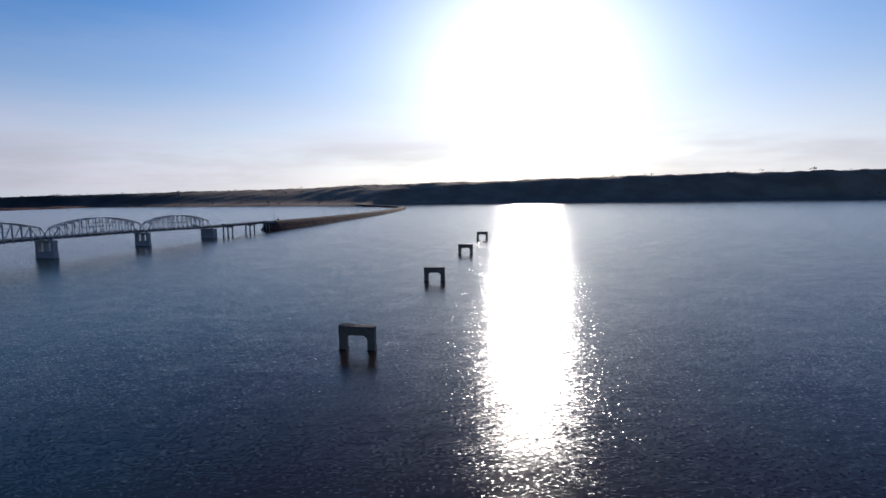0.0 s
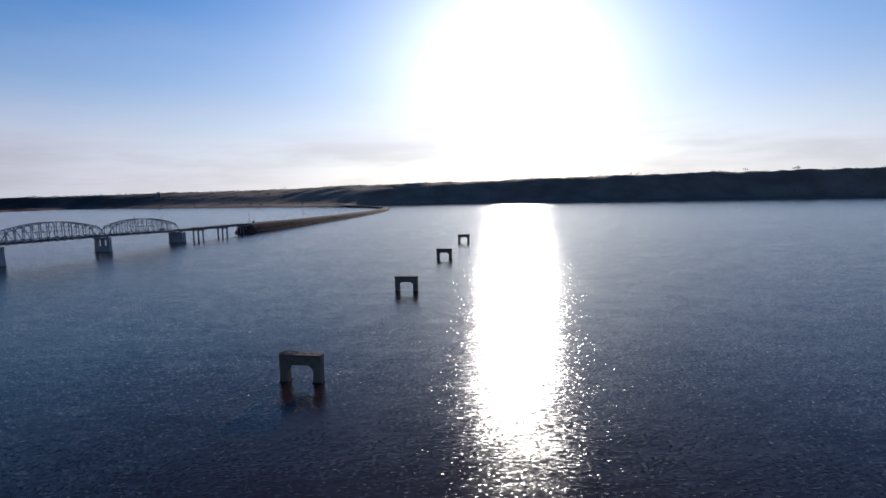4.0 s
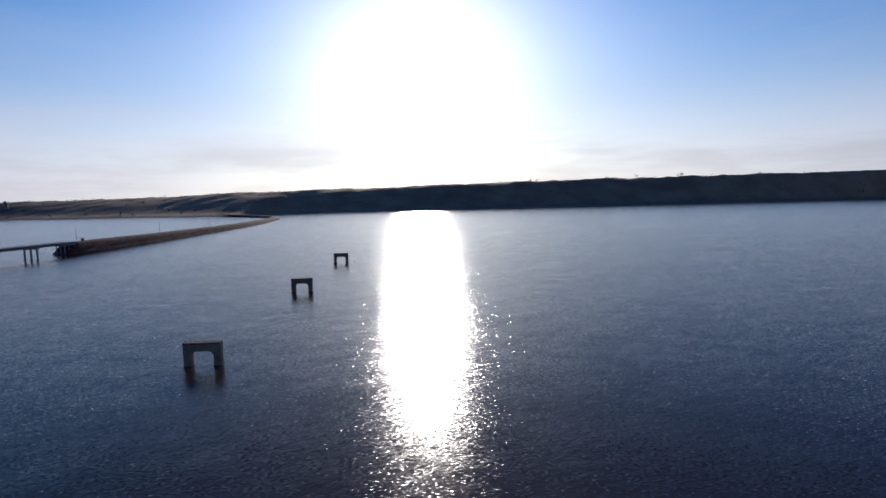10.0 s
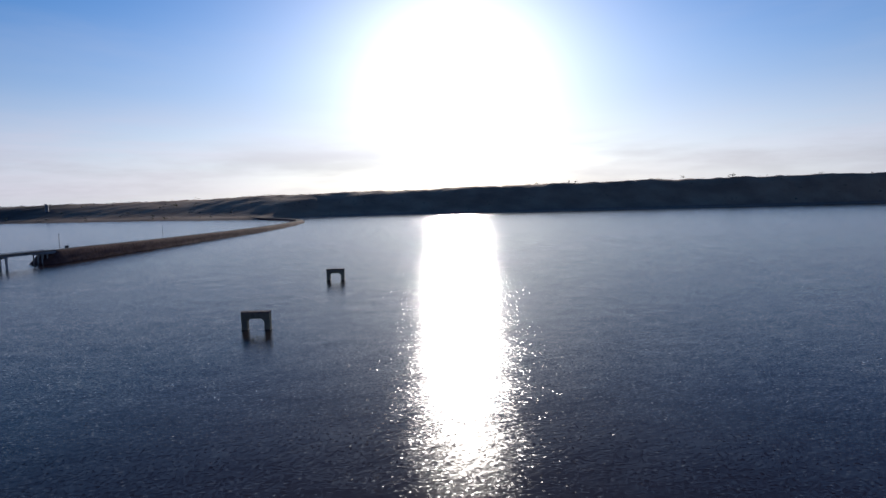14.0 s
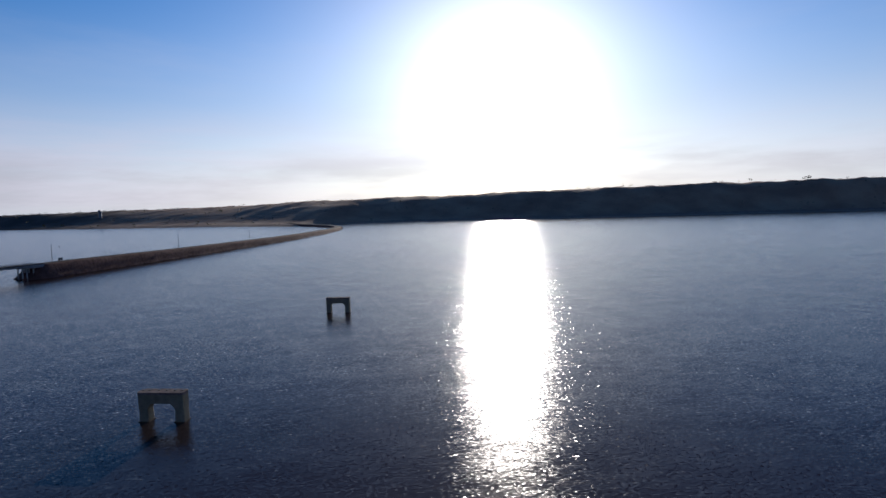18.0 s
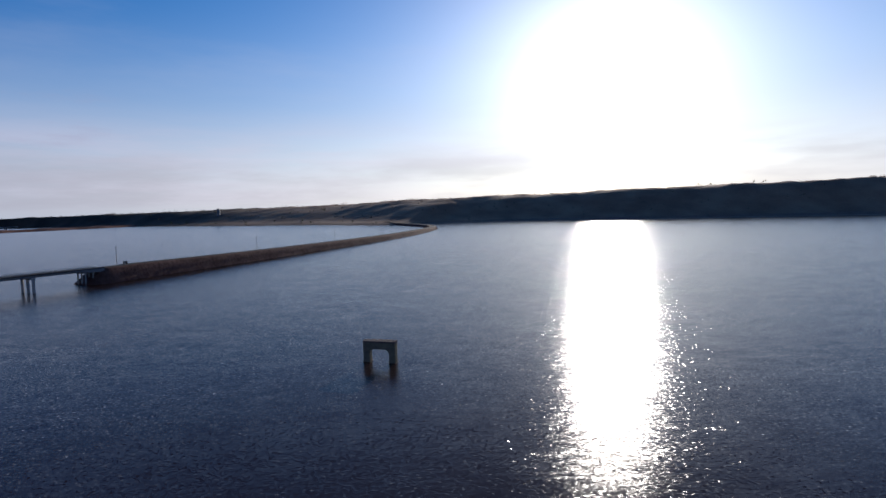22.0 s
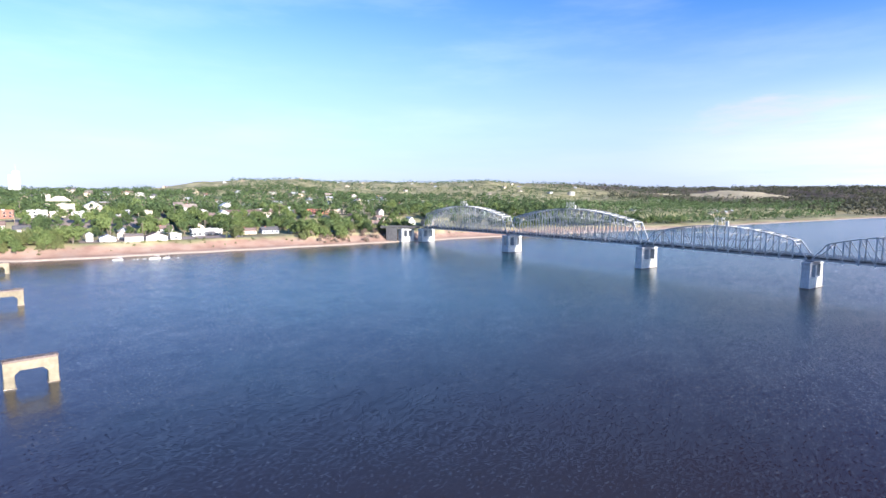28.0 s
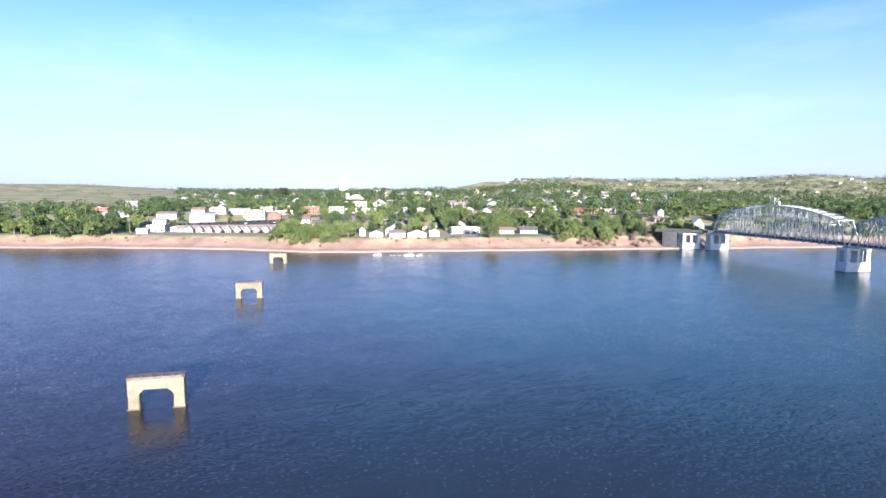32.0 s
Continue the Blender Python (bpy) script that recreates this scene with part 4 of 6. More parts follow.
CAUSE_Z = (0.6, 9.5, 9.7, 8.8, 8.2, 7.8, 7.0, 6.5, 6.1, 5.8, 5.6, 5.4, 5.4, 5.6, 6.5, 9.0)


def causeway():
    ts = np.linspace(92, 1200, 420)
    cx, cz = np.interp(ts, CAUSE_Y, CAUSE_X), np.interp(ts, CAUSE_Y, CAUSE_Z)
    kern = np.ones(13) / 13
    pad = np.pad(cx, 6, mode="edge")
    cx = np.convolve(pad, kern, mode="valid")
    dx, dy = np.gradient(cx), np.gradient(ts)
    ln = np.hypot(dx, dy)
    nx, ny = dy / ln, -dx / ln
    rs = np.random.RandomState(11)
    offs = [(-16, -3.0), (-10.8, 0.0), (-8.8, 0.45), (-6.8, 0.95), (-6.0, 1.0), (0, 1.01), (6.0, 1.0), (6.8, 0.95), (8.8, 0.45), (10.8, 0.0), (16, -3.0)]
    verts = []
    taper = smooth01((ts - 90) / 14)
    for o, hgt in offs:
        jit = np.convolve(rs.normal(0, 0.25, len(ts) + 8), np.ones(9) / 9, mode="valid") if abs(o) > 10 else 0
        k = (0.35 + 0.65 * taper) if abs(o) > 6.5 else 1
        z = np.where(hgt < 0, hgt, hgt * cz)
        verts.append(np.stack([cx + nx * (o * k + jit), ts + ny * (o * k + jit), z * np.ones_like(ts)], -1))
    v = np.stack(verts, 1)
    n, c = v.shape[:2]
    i, j = np.meshgrid(np.arange(n - 1), np.arange(c - 1), indexing="ij")
    f = np.stack([i * c + j, i * c + j + 1, (i + 1) * c + j + 1, (i + 1) * c + j], -1).reshape(-1, 4)
    ob = tagged(new("causeway_embankment", raw_mesh("causeway_embankment", v.reshape(-1, 3), f, ROCK, True)), "long reddish rock embankment carrying a road across the lake", "embankment", kind="structure")
    rv = []
    for o in (-4.2, 4.2):
        rv.append(np.stack([cx + nx * o, ts + ny * o, cz * 1.01 + 0.09], -1))
    rv = np.stack(rv, 1)[4:]
    n = len(rv)
    i = np.arange(n - 1)
    f = np.stack([i * 2, i * 2 + 1, i * 2 + 3, i * 2 + 2], -1)
    tagged(new("road", raw_mesh("road", rv.reshape(-1, 3), f, ASPHALT)), "narrow asphalt road along the causeway", "road", kind="structure")
    # loose rock along both feet
    rocks_v, rocks_f = [], []
    base = np.array([(1, 0, 0), (-1, 0, 0), (0, 1, 0), (0, -1, 0), (0, 0, 1), (0, 0, -1)], float)
    tri = np.array([(0, 2, 4), (2, 1, 4), (1, 3, 4), (3, 0, 4), (2, 0, 5), (1, 2, 5), (3, 1, 5), (0, 3, 5)])
    for k in range(7000):
        t = rs.uniform(0, 1) ** 1.6 * (len(ts) - 1)
        q = int(t)
        side = 1 if rs.rand() < 0.75 else -1
        u = rs.uniform(0, 1)
        o = side * (6.8 + u * 4.2) * (0.35 + 0.65 * taper[q])
        s = rs.uniform(0.15, 0.36)
        p = np.array([cx[q] + nx[q] * o, ts[q] + ny[q] * o, max(0.0, cz[q] * (1 - u) * 0.93)])
        rocks_f.append(tri + 6 * len(rocks_v))
        rocks_v.append(base * rs.uniform(0.6, 1.2, (6, 1)) * s + p)
    tagged(new("riprap", raw_mesh("riprap", np.vstack(rocks_v), np.vstack(rocks_f), ROCK)), "tumbled reddish riprap boulders on the causeway slopes", "riprap", kind="stuff")


causeway()


def utility_pole(x, y, z, hgt):
    ob = thing("utility_pole", "tall weathered wooden pole beside the causeway road", "pole", pose(x, y, z), group="poles along the causeway")
    part("shaft", Mesh().tube([(0, 0, -0.5), (0, 0, hgt)], [0.22, 0.13], 8), WOOD, ob)
    part("crossarm", Mesh().beam((-0.9, 0, hgt - 0.6), (0.9, 0, hgt - 0.6), 0.12, 0.14), WOOD, ob)
    for s in (-0.8, 0.8):
        part("insulator", Mesh().tube([(s, 0, hgt - 0.55), (s, 0, hgt - 0.25)], [0.07, 0.05], 6), BR_CONC, ob)


for k, py in enumerate((121, 262, 403, 540, 675, 800)):
    cx_k = float(np.interp(py, CAUSE_Y, CAUSE_X))
    utility_pole(cx_k - 5.4, py, float(np.interp(py, CAUSE_Y, CAUSE_Z)), 12.0)
for k, py in enumerate((124.5, 126.3)):
    cab = thing("roadside_cabinet", "dark steel equipment cabinet on the causeway shoulder", "cabinet", pose(-5.6, py, 9.9), group="roadside cabinets")
    part("body", Mesh().box(-0.4, -0.45, 0, 0.4, 0.45, 1.9), CAR_DARK, cab)
    part("roof", Mesh().box(-0.5, -0.55, 1.9, 0.5, 0.55, 2.0), STEEL_DARK, cab)
for py in (160, 176, 300, 318):
    sp = thing("road_sign", "small road sign on a post beside the causeway", "road sign", pose(float(np.interp(py, CAUSE_Y, CAUSE_X)) + 5.6, py, 9.8), group="road signs")
    part("post", Mesh().tube([(0, 0, -0.4), (0, 0, 2.6)], [0.05, 0.05], 6), STEEL_DARK, sp)
    part("panel", Mesh().box(-0.4, -0.03, 1.9, 0.4, 0.03, 2.7), STEEL, sp)


# ---- vehicles ----
def car(x, y, z, turn, paint, label, long=4.6, high=1.5):
    ob = thing("car", label, "car", pose(x, y, z, 0, 0, turn), group="parked cars")
    h = long / 2
    body = Mesh().prism([(-h, 0.35), (h, 0.35), (h, 0.75), (h - 0.15, 0.9), (h * 0.5, 0.98), (-h * 0.95, 1.0), (-h, 0.85)], -0.88, 0.88, 1)
    bo = part("body", body, paint, ob)
    cab = Mesh().prism([(-h * 0.85, 0.98), (h * 0.45, 0.98), (h * 0.15, high), (-h * 0.65, high)], -0.78, 0.78, 1)
    part("cabin", cab, GLASS, bo, "dark glazed cabin")
    part("roof", Mesh().box(-h * 0.62, -0.76, high, h * 0.12, 0.76, high + 0.05), paint, bo)
    for sx in (-0.62, 0.62):
        for sy in (-0.85, 0.85):
            part("wheel", Mesh().tube([(sx * h, sy - 0.1, 0.34), (sx * h, sy + 0.1, 0.34)], [0.34, 0.34], 12), RUBBER, ob)


car(-2.0, -14.0, bridge_z(-14) + 1.95, 90, CAR_DARK, "dark car driving on the bridge deck", 5.2, 1.9)
car(1.8, 20.0, TRESTLE_Z(20) + 0.02, 90, CAR_DARK, "dark car on the trestle deck")

# ---- far highway bridges ----
def far_bridge(p, q, n, high, deck_w, label, pier_mat):
    p, q = Vector(p), Vector(q)
    ob = thing("highway_bridge", label, "bridge")
    part("deck", Mesh().beam(p + Vector((0, 0, high)), q + Vector((0, 0, high)), deck_w, 2.0), STEEL_DARK, ob)
    for s in (-1, 1):
        off = (q - p).normalized().cross(Vector((0, 0, 1))) * (s * deck_w / 2)
        part("parapet", Mesh().beam(p + off + Vector((0, 0, high + 1.5)), q + off + Vector((0, 0, high + 1.5)), 0.4, 1.1), BR_CONC, ob)
    for i in range(1, n):
        c = p.lerp(q, i / n)
        part("pier", Mesh().prism([(-3, -2), (3, -2), (2.4, high - 3), (5, high - 1), (-5, high - 1), (-2.4, high - 3)], -1.6, 1.6, 0), pier_mat, ob).location = (c.x, c.y, 0)


far_bridge((-1960, -330, 0), (-1640, 260, 0), 10, 13.0, 12, "long concrete highway bridge far up the lake", BR_CONC)
far_bridge((-2700, 330, 0), (-2250, 1250, 0), 24, 12.0, 8, "low railway bridge far up the lake", STEEL_DARK)


def far_bank(p, q, wid, hgt):
    p, q = Vector(p), Vector(q)
    d = (q - p).normalized()
    s = d.cross(Vector((0, 0, 1)))
    v, f = [], []
    n = 60
    for i in range(n + 1):
        c = p.lerp(q, i / n)
        k = 1 + 0.25 * math.sin(i * 0.7) + 0.15 * math.sin(i * 1.9)
        e = min(1, i / 4, (n - i) / 4 + 0.2)
        for o, z in ((-1, -2), (-0.6, hgt * e * k), (0.6, hgt * e), (1, -2)):
            v.append(tuple(c + s * (o * wid * k) + Vector((0, 0, z))))
    for i in range(n):
        for j in range(3):
            f.append((i * 4 + j, i * 4 + j + 1, i * 4 + j + 5, i * 4 + j + 4))
    me = raw_mesh("far_embankment", np.array(v), np.array(f), ROCK, True)
    tagged(new("far_embankment", me), "low embankment joining the far highway bridge to the shore", "embankment", kind="structure")


far_bank((-1650, 240, 0), (-1790, 1560, 0), 22, 7.5)


for my, mz in ((-43.0, 25.6), (-12.5, 23.6)):
    ob = thing("light_mast", "thin grey light mast on the bridge deck", "mast", pose(bridge_x(my) - 3.3, my, bridge_z(my) + 1.9), group="masts on the bridge")
    hgt = mz - bridge_z(my) - 1.9
    part("shaft", Mesh().tube([(0, 0, 0), (0, 0, hgt)], [0.2, 0.12], 8), STEEL_DARK, ob)
    part("lamp_arm", Mesh().beam((0, 0, hgt - 0.2), (1.4, 0, hgt), 0.12, 0.12), STEEL_DARK, ob)


# ---- trees ----
def leaf_cloud(rs, lobes, count, size):
    """Small four-cornered leaf clumps spread through a set of lobes (x, y, z, radius)."""
    w = np.array([l[3] ** 2 for l in lobes])
    pick = rs.choice(len(lobes), count, p=w / w.sum())
    L = np.array(lobes)[pick]
    d = rs.normal(size=(count, 3))
    d /= np.linalg.norm(d, axis=1)[:, None]
    rad = L[:, 3:4] * rs.uniform(0.45, 1.08, (count, 1)) ** 0.6
    c = L[:, :3] + d * rad * np.array([1, 1, 0.85])
    nrm = d * 0.6 + rs.normal(size=(count, 3)) * 0.6 + np.array([0, 0, 0.35])
    nrm /= np.linalg.norm(nrm, axis=1)[:, None]
    a = np.cross(nrm, rs.normal(size=(count, 3)))
    a /= np.linalg.norm(a, axis=1)[:, None] + 1e-9
    b = np.cross(nrm, a)
    s = size * rs.uniform(0.6, 1.4, (count, 1))
    k = rs.uniform(0.5, 1.0, (count, 1))
    quad = np.stack([c - a * s, c - b * s * k, c + a * s * rs.uniform(0.7, 1.2, (count, 1)), c + b * s * k], 1)
    return quad.reshape(-1, 3)


def tree_thing(name, label, hgt, spread, leaf, seed, group, stem=0.28, count=1700):
    rs = np.random.RandomState(seed)
    ob = thing(name, label, "tree" if "tree" in name else "shrub", group=group)
    lobes = []
    lean = rs.normal(0, 0.25, 2)
    trunk_pts = [(0, 0, -0.8), (lean[0] * 0.2, lean[1] * 0.2, hgt * 0.2), (lean[0] * 0.6, lean[1] * 0.6, hgt * 0.42), (lean[0], lean[1], hgt * 0.72)]
    r0 = 0.028 * hgt
    trunk = Mesh().tube(trunk_pts, [r0 * 1.25, r0, r0 * 0.72, r0 * 0.25], 8)
    n = 7 + int(rs.randint(0, 3))
    for i in range(n):
        a = 2 * math.pi * i / n + rs.uniform(-0.4, 0.4)
        z = hgt * rs.uniform(stem + 0.12, 0.82)
        out = spread * rs.uniform(0.35, 0.85) * (1.1 - 0.55 * max(0, z / hgt - 0.45))
        p = (out * math.cos(a), out * math.sin(a), z)
        q = (lean[0] * 0.5, lean[1] * 0.5, max(hgt * 0.16, z - out * 0.9))
        trunk.tube([q, ((p[0] + q[0]) / 2, (p[1] + q[1]) / 2, (p[2] + q[2]) / 2 + 0.2), p], [r0 * 0.5, r0 * 0.32, r0 * 0.1], 5)
        lobes.append((*p, spread * rs.uniform(0.26, 0.5)))
        e = rs.uniform(1.1, 1.45)
        lobes.append((p[0] * e, p[1] * e, z - spread * rs.uniform(0.0, 0.35), spread * rs.uniform(0.14, 0.28)))
    lobes.append((lean[0], lean[1], hgt * 0.82, spread * 0.45))
    lobes.append((lean[0], lean[1], hgt * 0.6, spread * 0.55))
    part("trunk", trunk, BARK, ob, "ridged grey-brown trunk with limbs")
    v = leaf_cloud(rs, lobes, count, 0.038 * hgt if hgt > 5 else 0.07 * hgt)
    f = np.arange(len(v)).reshape(-1, 4)
    part("crown", raw_mesh("crown", v, f, leaf), leaf, ob)
    return ob


TREE_KINDS = []
for k, (nm, lb, hh, sp, lf, st) in enumerate((
        ("cottonwood_tree", "broad green cottonwood tree with a rounded uneven crown", 13.0, 6.2, LEAF_A, 0.2),
        ("cottonwood_tree", "broad green cottonwood tree with a rounded uneven crown", 11.0, 5.8, LEAF_A, 0.16),
        ("elm_tree", "dark green elm tree with a dense crown", 12.0, 5.0, LEAF_B, 0.22),
        ("elm_tree", "dark green elm tree with a dense crown", 9.5, 4.6, LEAF_B, 0.2),
        ("ash_tree", "slender dark green ash tree", 12.5, 3.6, LEAF_B, 0.22),
        ("willow_tree", "low bushy yellow-green willow tree on the bank", 7.5, 4.6, LEAF_C, 0.08))):
    t0 = tree_thing(nm, lb, hh, sp, lf, 40 + k, "trees of the town", st)
    TREE_KINDS.append(t0)
LEAF_DRY = foliage("dry_brush", (0.15, 0.105, 0.075), (0.32, 0.25, 0.19))
BRUSH = tree_thing("dry_brush", "tan leafless brush on the clay bank", 4.2, 3.0, LEAF_DRY, 79, "brush on the bank", 0.02, 700)
SHRUB = tree_thing("shrub", "low dull green shrub on the clay bank", 2.6, 2.2, LEAF_C, 77, "shrubs on the bank", 0.02, 500)

used = set()


def plant(kind, x, y, s=1.0, turn=0.0, z=None):
    proto = SHRUB if kind == "s" else BRUSH if kind == "b" else TREE_KINDS[kind]
    m = Matrix.LocRotScale((x, y, gz(x, y) if z is None else z), Euler((0, 0, turn)), (s, s, s * random.uniform(0.88, 1.12)))
    if proto.name not in used:
        used.add(proto.name)
        proto.matrix_basis = m
        return proto
    return copy_thing(proto, m)


# ---- buildings ----
PANE = {}


def window(parent, x, y, z, w, h, face, full=True):
    """A window on the face +y, -y, +x or -x of a building."""
    key = (round(w, 2), round(h, 2), face)
    if key not in PANE:
        fr, gl = Mesh(), Mesh()
        t = 0.1
        for u0, v0, u1, v1 in ((-w / 2 - t, -h / 2 - t, w / 2 + t, -h / 2), (-w / 2 - t, h / 2, w / 2 + t, h / 2 + t), (-w / 2 - t, -h / 2, -w / 2, h / 2), (w / 2, -h / 2, w / 2 + t, h / 2)):
            if face in "NS":
                fr.box(u0, -0.06, v0, u1, 0.06, v1)
            else:
                fr.box(-0.06, u0, v0, 0.06, u1, v1)
        if face in "NS":
            gl.box(-w / 2, -0.03, -h / 2, w / 2, 0.03, h / 2)
        else:
            gl.box(-0.03, -w / 2, -h / 2, 0.03, w / 2, h / 2)
        PANE[key] = (fr.data("window", WHITE), gl.data("pane", GLASS))
    fo = part("window", PANE[key][0], WHITE, parent)
    fo.location = (x, y, z)
    part("pane", PANE[key][1], GLASS, fo)


def house(x, y, w, d, wall_h, rise, turn, wall, roof, label, ridge="x", z=None, chimney=False, group="houses of the town", name="house", windows=True, storeys=1, porch=0.0):
    zz = (gz(x, y) if z is None else z) - 0.3
    ob = thing(name, label, "house" if name == "house" else name.replace("_", " "), pose(x, y, zz, 0, 0, turn), group=group)
    hw, hd, h = w / 2, d / 2, wall_h + 0.3
    o = 0.45
    if ridge == "x":
        part("wall", Mesh().prism([(-hd, -0.9), (hd, -0.9), (hd, h), (0, h + rise), (-hd, h)], -hw, hw, 0), wall, ob)
        k = rise / hd
        for s in (-1, 1):
            part("roof", Mesh().prism([(0, h + rise + 0.02), (s * (hd + o), h - o * k + 0.02), (s * (hd + o), h - o * k + 0.22), (0, h + rise + 0.24)], -hw - o, hw + o, 0), roof, ob)
    else:
        part("wall", Mesh().prism([(-hw, -0.9), (hw, -0.9), (hw, h), (0, h + rise), (-hw, h)], -hd, hd, 1), wall, ob)
        k = rise / hw
        for s in (-1, 1):
            part("roof", Mesh().prism([(0, h + rise + 0.02), (s * (hw + o), h - o * k + 0.02), (s * (hw + o), h - o * k + 0.22), (0, h + rise + 0.24)], -hd - o, hd + o, 1), roof, ob)
    if porch:
        # door-coloured slab stands in for the shade inside the porch
        part("porch_opening", Mesh().box(-porch / 2, hd - 0.1, 0.3, porch / 2, hd + 0.04, 2.5), DOOR_M, ob, "dark panel put in for the shade inside the porch")
        part("porch_post", Mesh().box(-0.1, hd + 0.03, 0.3, 0.1, hd + 0.14, 2.5), wall, ob)
    if chimney:
        part("chimney", Mesh().box(hw * 0.4, -0.4, h, hw * 0.4 + 0.8, 0.4, h + rise + 0.9), BRICK, ob)
    if windows:
        nwin = max(1, int(w / 3.4))
        for st in range(storeys):
            zc = 0.3 + 1.6 + st * 2.8
            for i in range(nwin):
                xc = -hw + (i + 0.5) * w / nwin
                if porch:
                    continue
                if st == 0 and i == nwin // 2:
                    part("door", Mesh().box(xc - 0.5, hd - 0.02, 0.3, xc + 0.5, hd + 0.05, 2.4), DOOR_M, ob)
                else:
                    window(ob, xc, hd, zc, 1.1, 1.3, "N")
            for s, fc in ((-1, "W"), (1, "E")):
                window(ob, s * hw, 0, zc, 1.1, 1.3, fc)
    return ob


def block(x, y, w, d, h, turn, wall, label, storeys=1, z=None, name="commercial_building", roof=ROOF_LT, group="downtown buildings", bays=0):
    """A flat-roofed building with a parapet."""
    zz = (gz(x, y) if z is None else z) - 0.3
    ob = thing(name, label, "building", pose(x, y, zz, 0, 0, turn), group=group)
    hw, hd = w / 2, d / 2
    h = h * 0.76
    part("wall", Mesh().box(-hw, -hd, -1.5, hw, hd, h), wall, ob)
    part("roof", Mesh().box(-hw + 0.3, -hd + 0.3, h, hw - 0.3, hd - 0.3, h + 0.12), roof, ob)
    for s in (-1, 1):
        part("parapet", Mesh().box(-hw - 0.05, s * hd - 0.25, h, hw + 0.05, s * hd + 0.25, h + 0.7), wall, ob)
        part("parapet", Mesh().box(s * hw - 0.25, -hd + 0.25, h, s * hw + 0.25, hd - 0.25, h + 0.7), wall, ob)
    part("roof_unit", Mesh().box(-hw * 0.3, -1.2, h + 0.12, -hw * 0.3 + 2.2, 0.8, h + 1.4), STEEL, ob)
    n = bays or max(2, int(w / 3.2))
    for st in range(storeys):
        zc = 1.7 + st * 2.75
        for i in range(n):
            xc = -hw + (i + 0.5) * w / n
            window(ob, xc, hd, zc, min(1.5, w / n * 0.55), 1.5, "N")
        m = max(1, int(d / 4))
        for i in range(m):
            for s, fc in ((-1, "W"), (1, "E")):
                window(ob, s * hw, -hd + (i + 0.5) * d / m, zc, 1.2, 1.5, fc)
    return ob


# ---- town on the east bank ----
def lot(name, x0, y0, x1, y1, mat, label, category, lift=0.16):
    nx, ny = max(2, int((x1 - x0) / 4)), max(2, int((y1 - y0) / 4))
    X, Y = np.meshgrid(np.linspace(x0, x1, nx), np.linspace(y0, y1, ny), indexing="ij")
    v = np.stack([X, Y, ground_z(X, Y) + lift], -1).reshape(-1, 3)
    i, j = np.meshgrid(np.arange(nx - 1), np.arange(ny - 1), indexing="ij")
    f = np.stack([i * ny + j, (i + 1) * ny + j, (i + 1) * ny + j + 1, i * ny + j + 1], -1).reshape(-1, 4)
    tagged(new(name, raw_mesh(name, v, f, mat, True)), label, category, kind="structure")


lot("gravel_lot", 322, -572, 432, -528, GRAVEL, "pinkish gravel lot in front of the cabins", "lot")
lot("gravel_lot", 155, -506, 262, -482, GRAVEL, "gravel yard round the boathouses", "lot")
lot("parking_lot", 330, -600, 436, -578, ASPHALT, "asphalt parking lot behind the motel", "parking lot")
lot("gravel_lot", 196, -606, 300, -562, GRAVEL, "gravel yard between the town buildings", "lot")
lot("gravel_lot", 40, -612, 118, -596, GRAVEL, "gravel parking strip by the brick school", "lot")
lot("road", -60, -608, 328, -600, ASPHALT, "asphalt street through the town", "road")
lot("road", 316, -700, 324, -609, ASPHALT, "asphalt street climbing through the town", "road")
lot("road", 190, -760, 198, -609, ASPHALT, "asphalt street climbing through the town", "road")
STUBBLE = surface("stubble_field", (0.33, 0.27, 0.16), (0.50, 0.42, 0.26), 0.05, 0.95, 0.3, 1.0)
lot("stubble_field", -1960, -1180, -1420, -900, STUBBLE, "pale tan stubble field on the northern hill", "field", 1.2)
lot("lawn", 96, -506, 150, -490, GROUND, "mown lawn on the edge of the bluff", "lawn", 0.1)

rng_t = random.Random(21)

# nine small cabins
for i in range(9):
    fx = i / 8
    cx, cy = 394.5 - 61 * fx, -548 + 9 * fx
    house(cx, cy, 4.4, 6.5, 2.7, 2.3, 8, CREAM, ROOF_TN, "small cream gabled cabin with a tan roof and dark porch", "y", group="row of small cabins", name="cabin", porch=3.4)
    if i in (2, 4, 6, 8):
        car(cx + 2.5, cy + 7.5, gz(cx + 2.5, cy + 7.5) + 0.15, 80 + 10 * i, CAR_DARK if i != 2 else CAR_LIGHT, "parked car in front of the cabins")
house(366, -562, 84, 10, 2.0, 2.0, 8, TAN, ROOF_TN, "long low motel with a tan roof behind the cabins", "x", group="motel", name="motel")

# boathouses and yard
house(246, -488, 9.4, 9, 2.7, 2.0, 0, WHITE, ROOF_LT, "low white boathouse with a pale roof", "y", group="boathouses", name="boathouse")
house(231, -486, 11.2, 10, 3.2, 1.6, 0, WHITE, ROOF_TN, "long white boathouse with a tan roof", "x", group="boathouses", name="boathouse", windows=False)
house(217.2, -486, 13.4, 10, 3.0, 2.3, 0, WHITE, ROOF_BR, "white gabled boathouse with a brown roof", "y", group="boathouses", name="boathouse", windows=False)
block(204.6, -488, 7, 7, 5.0, 0, WHITE, "white flat-roofed shed in the boat yard", 1, name="shed", bays=1, group="boathouses")
house(256, -494, 4.2, 4.5, 4.8, 1.6, 0, WHITE, ROOF_LT, "narrow white shed with a pale roof", "y", name="shed", windows=False)
house(237, -500, 5, 5, 4.5, 1.8, 0, CREAM, ROOF_BR, "small cream shed behind the boathouses", "y", name="shed", windows=False)
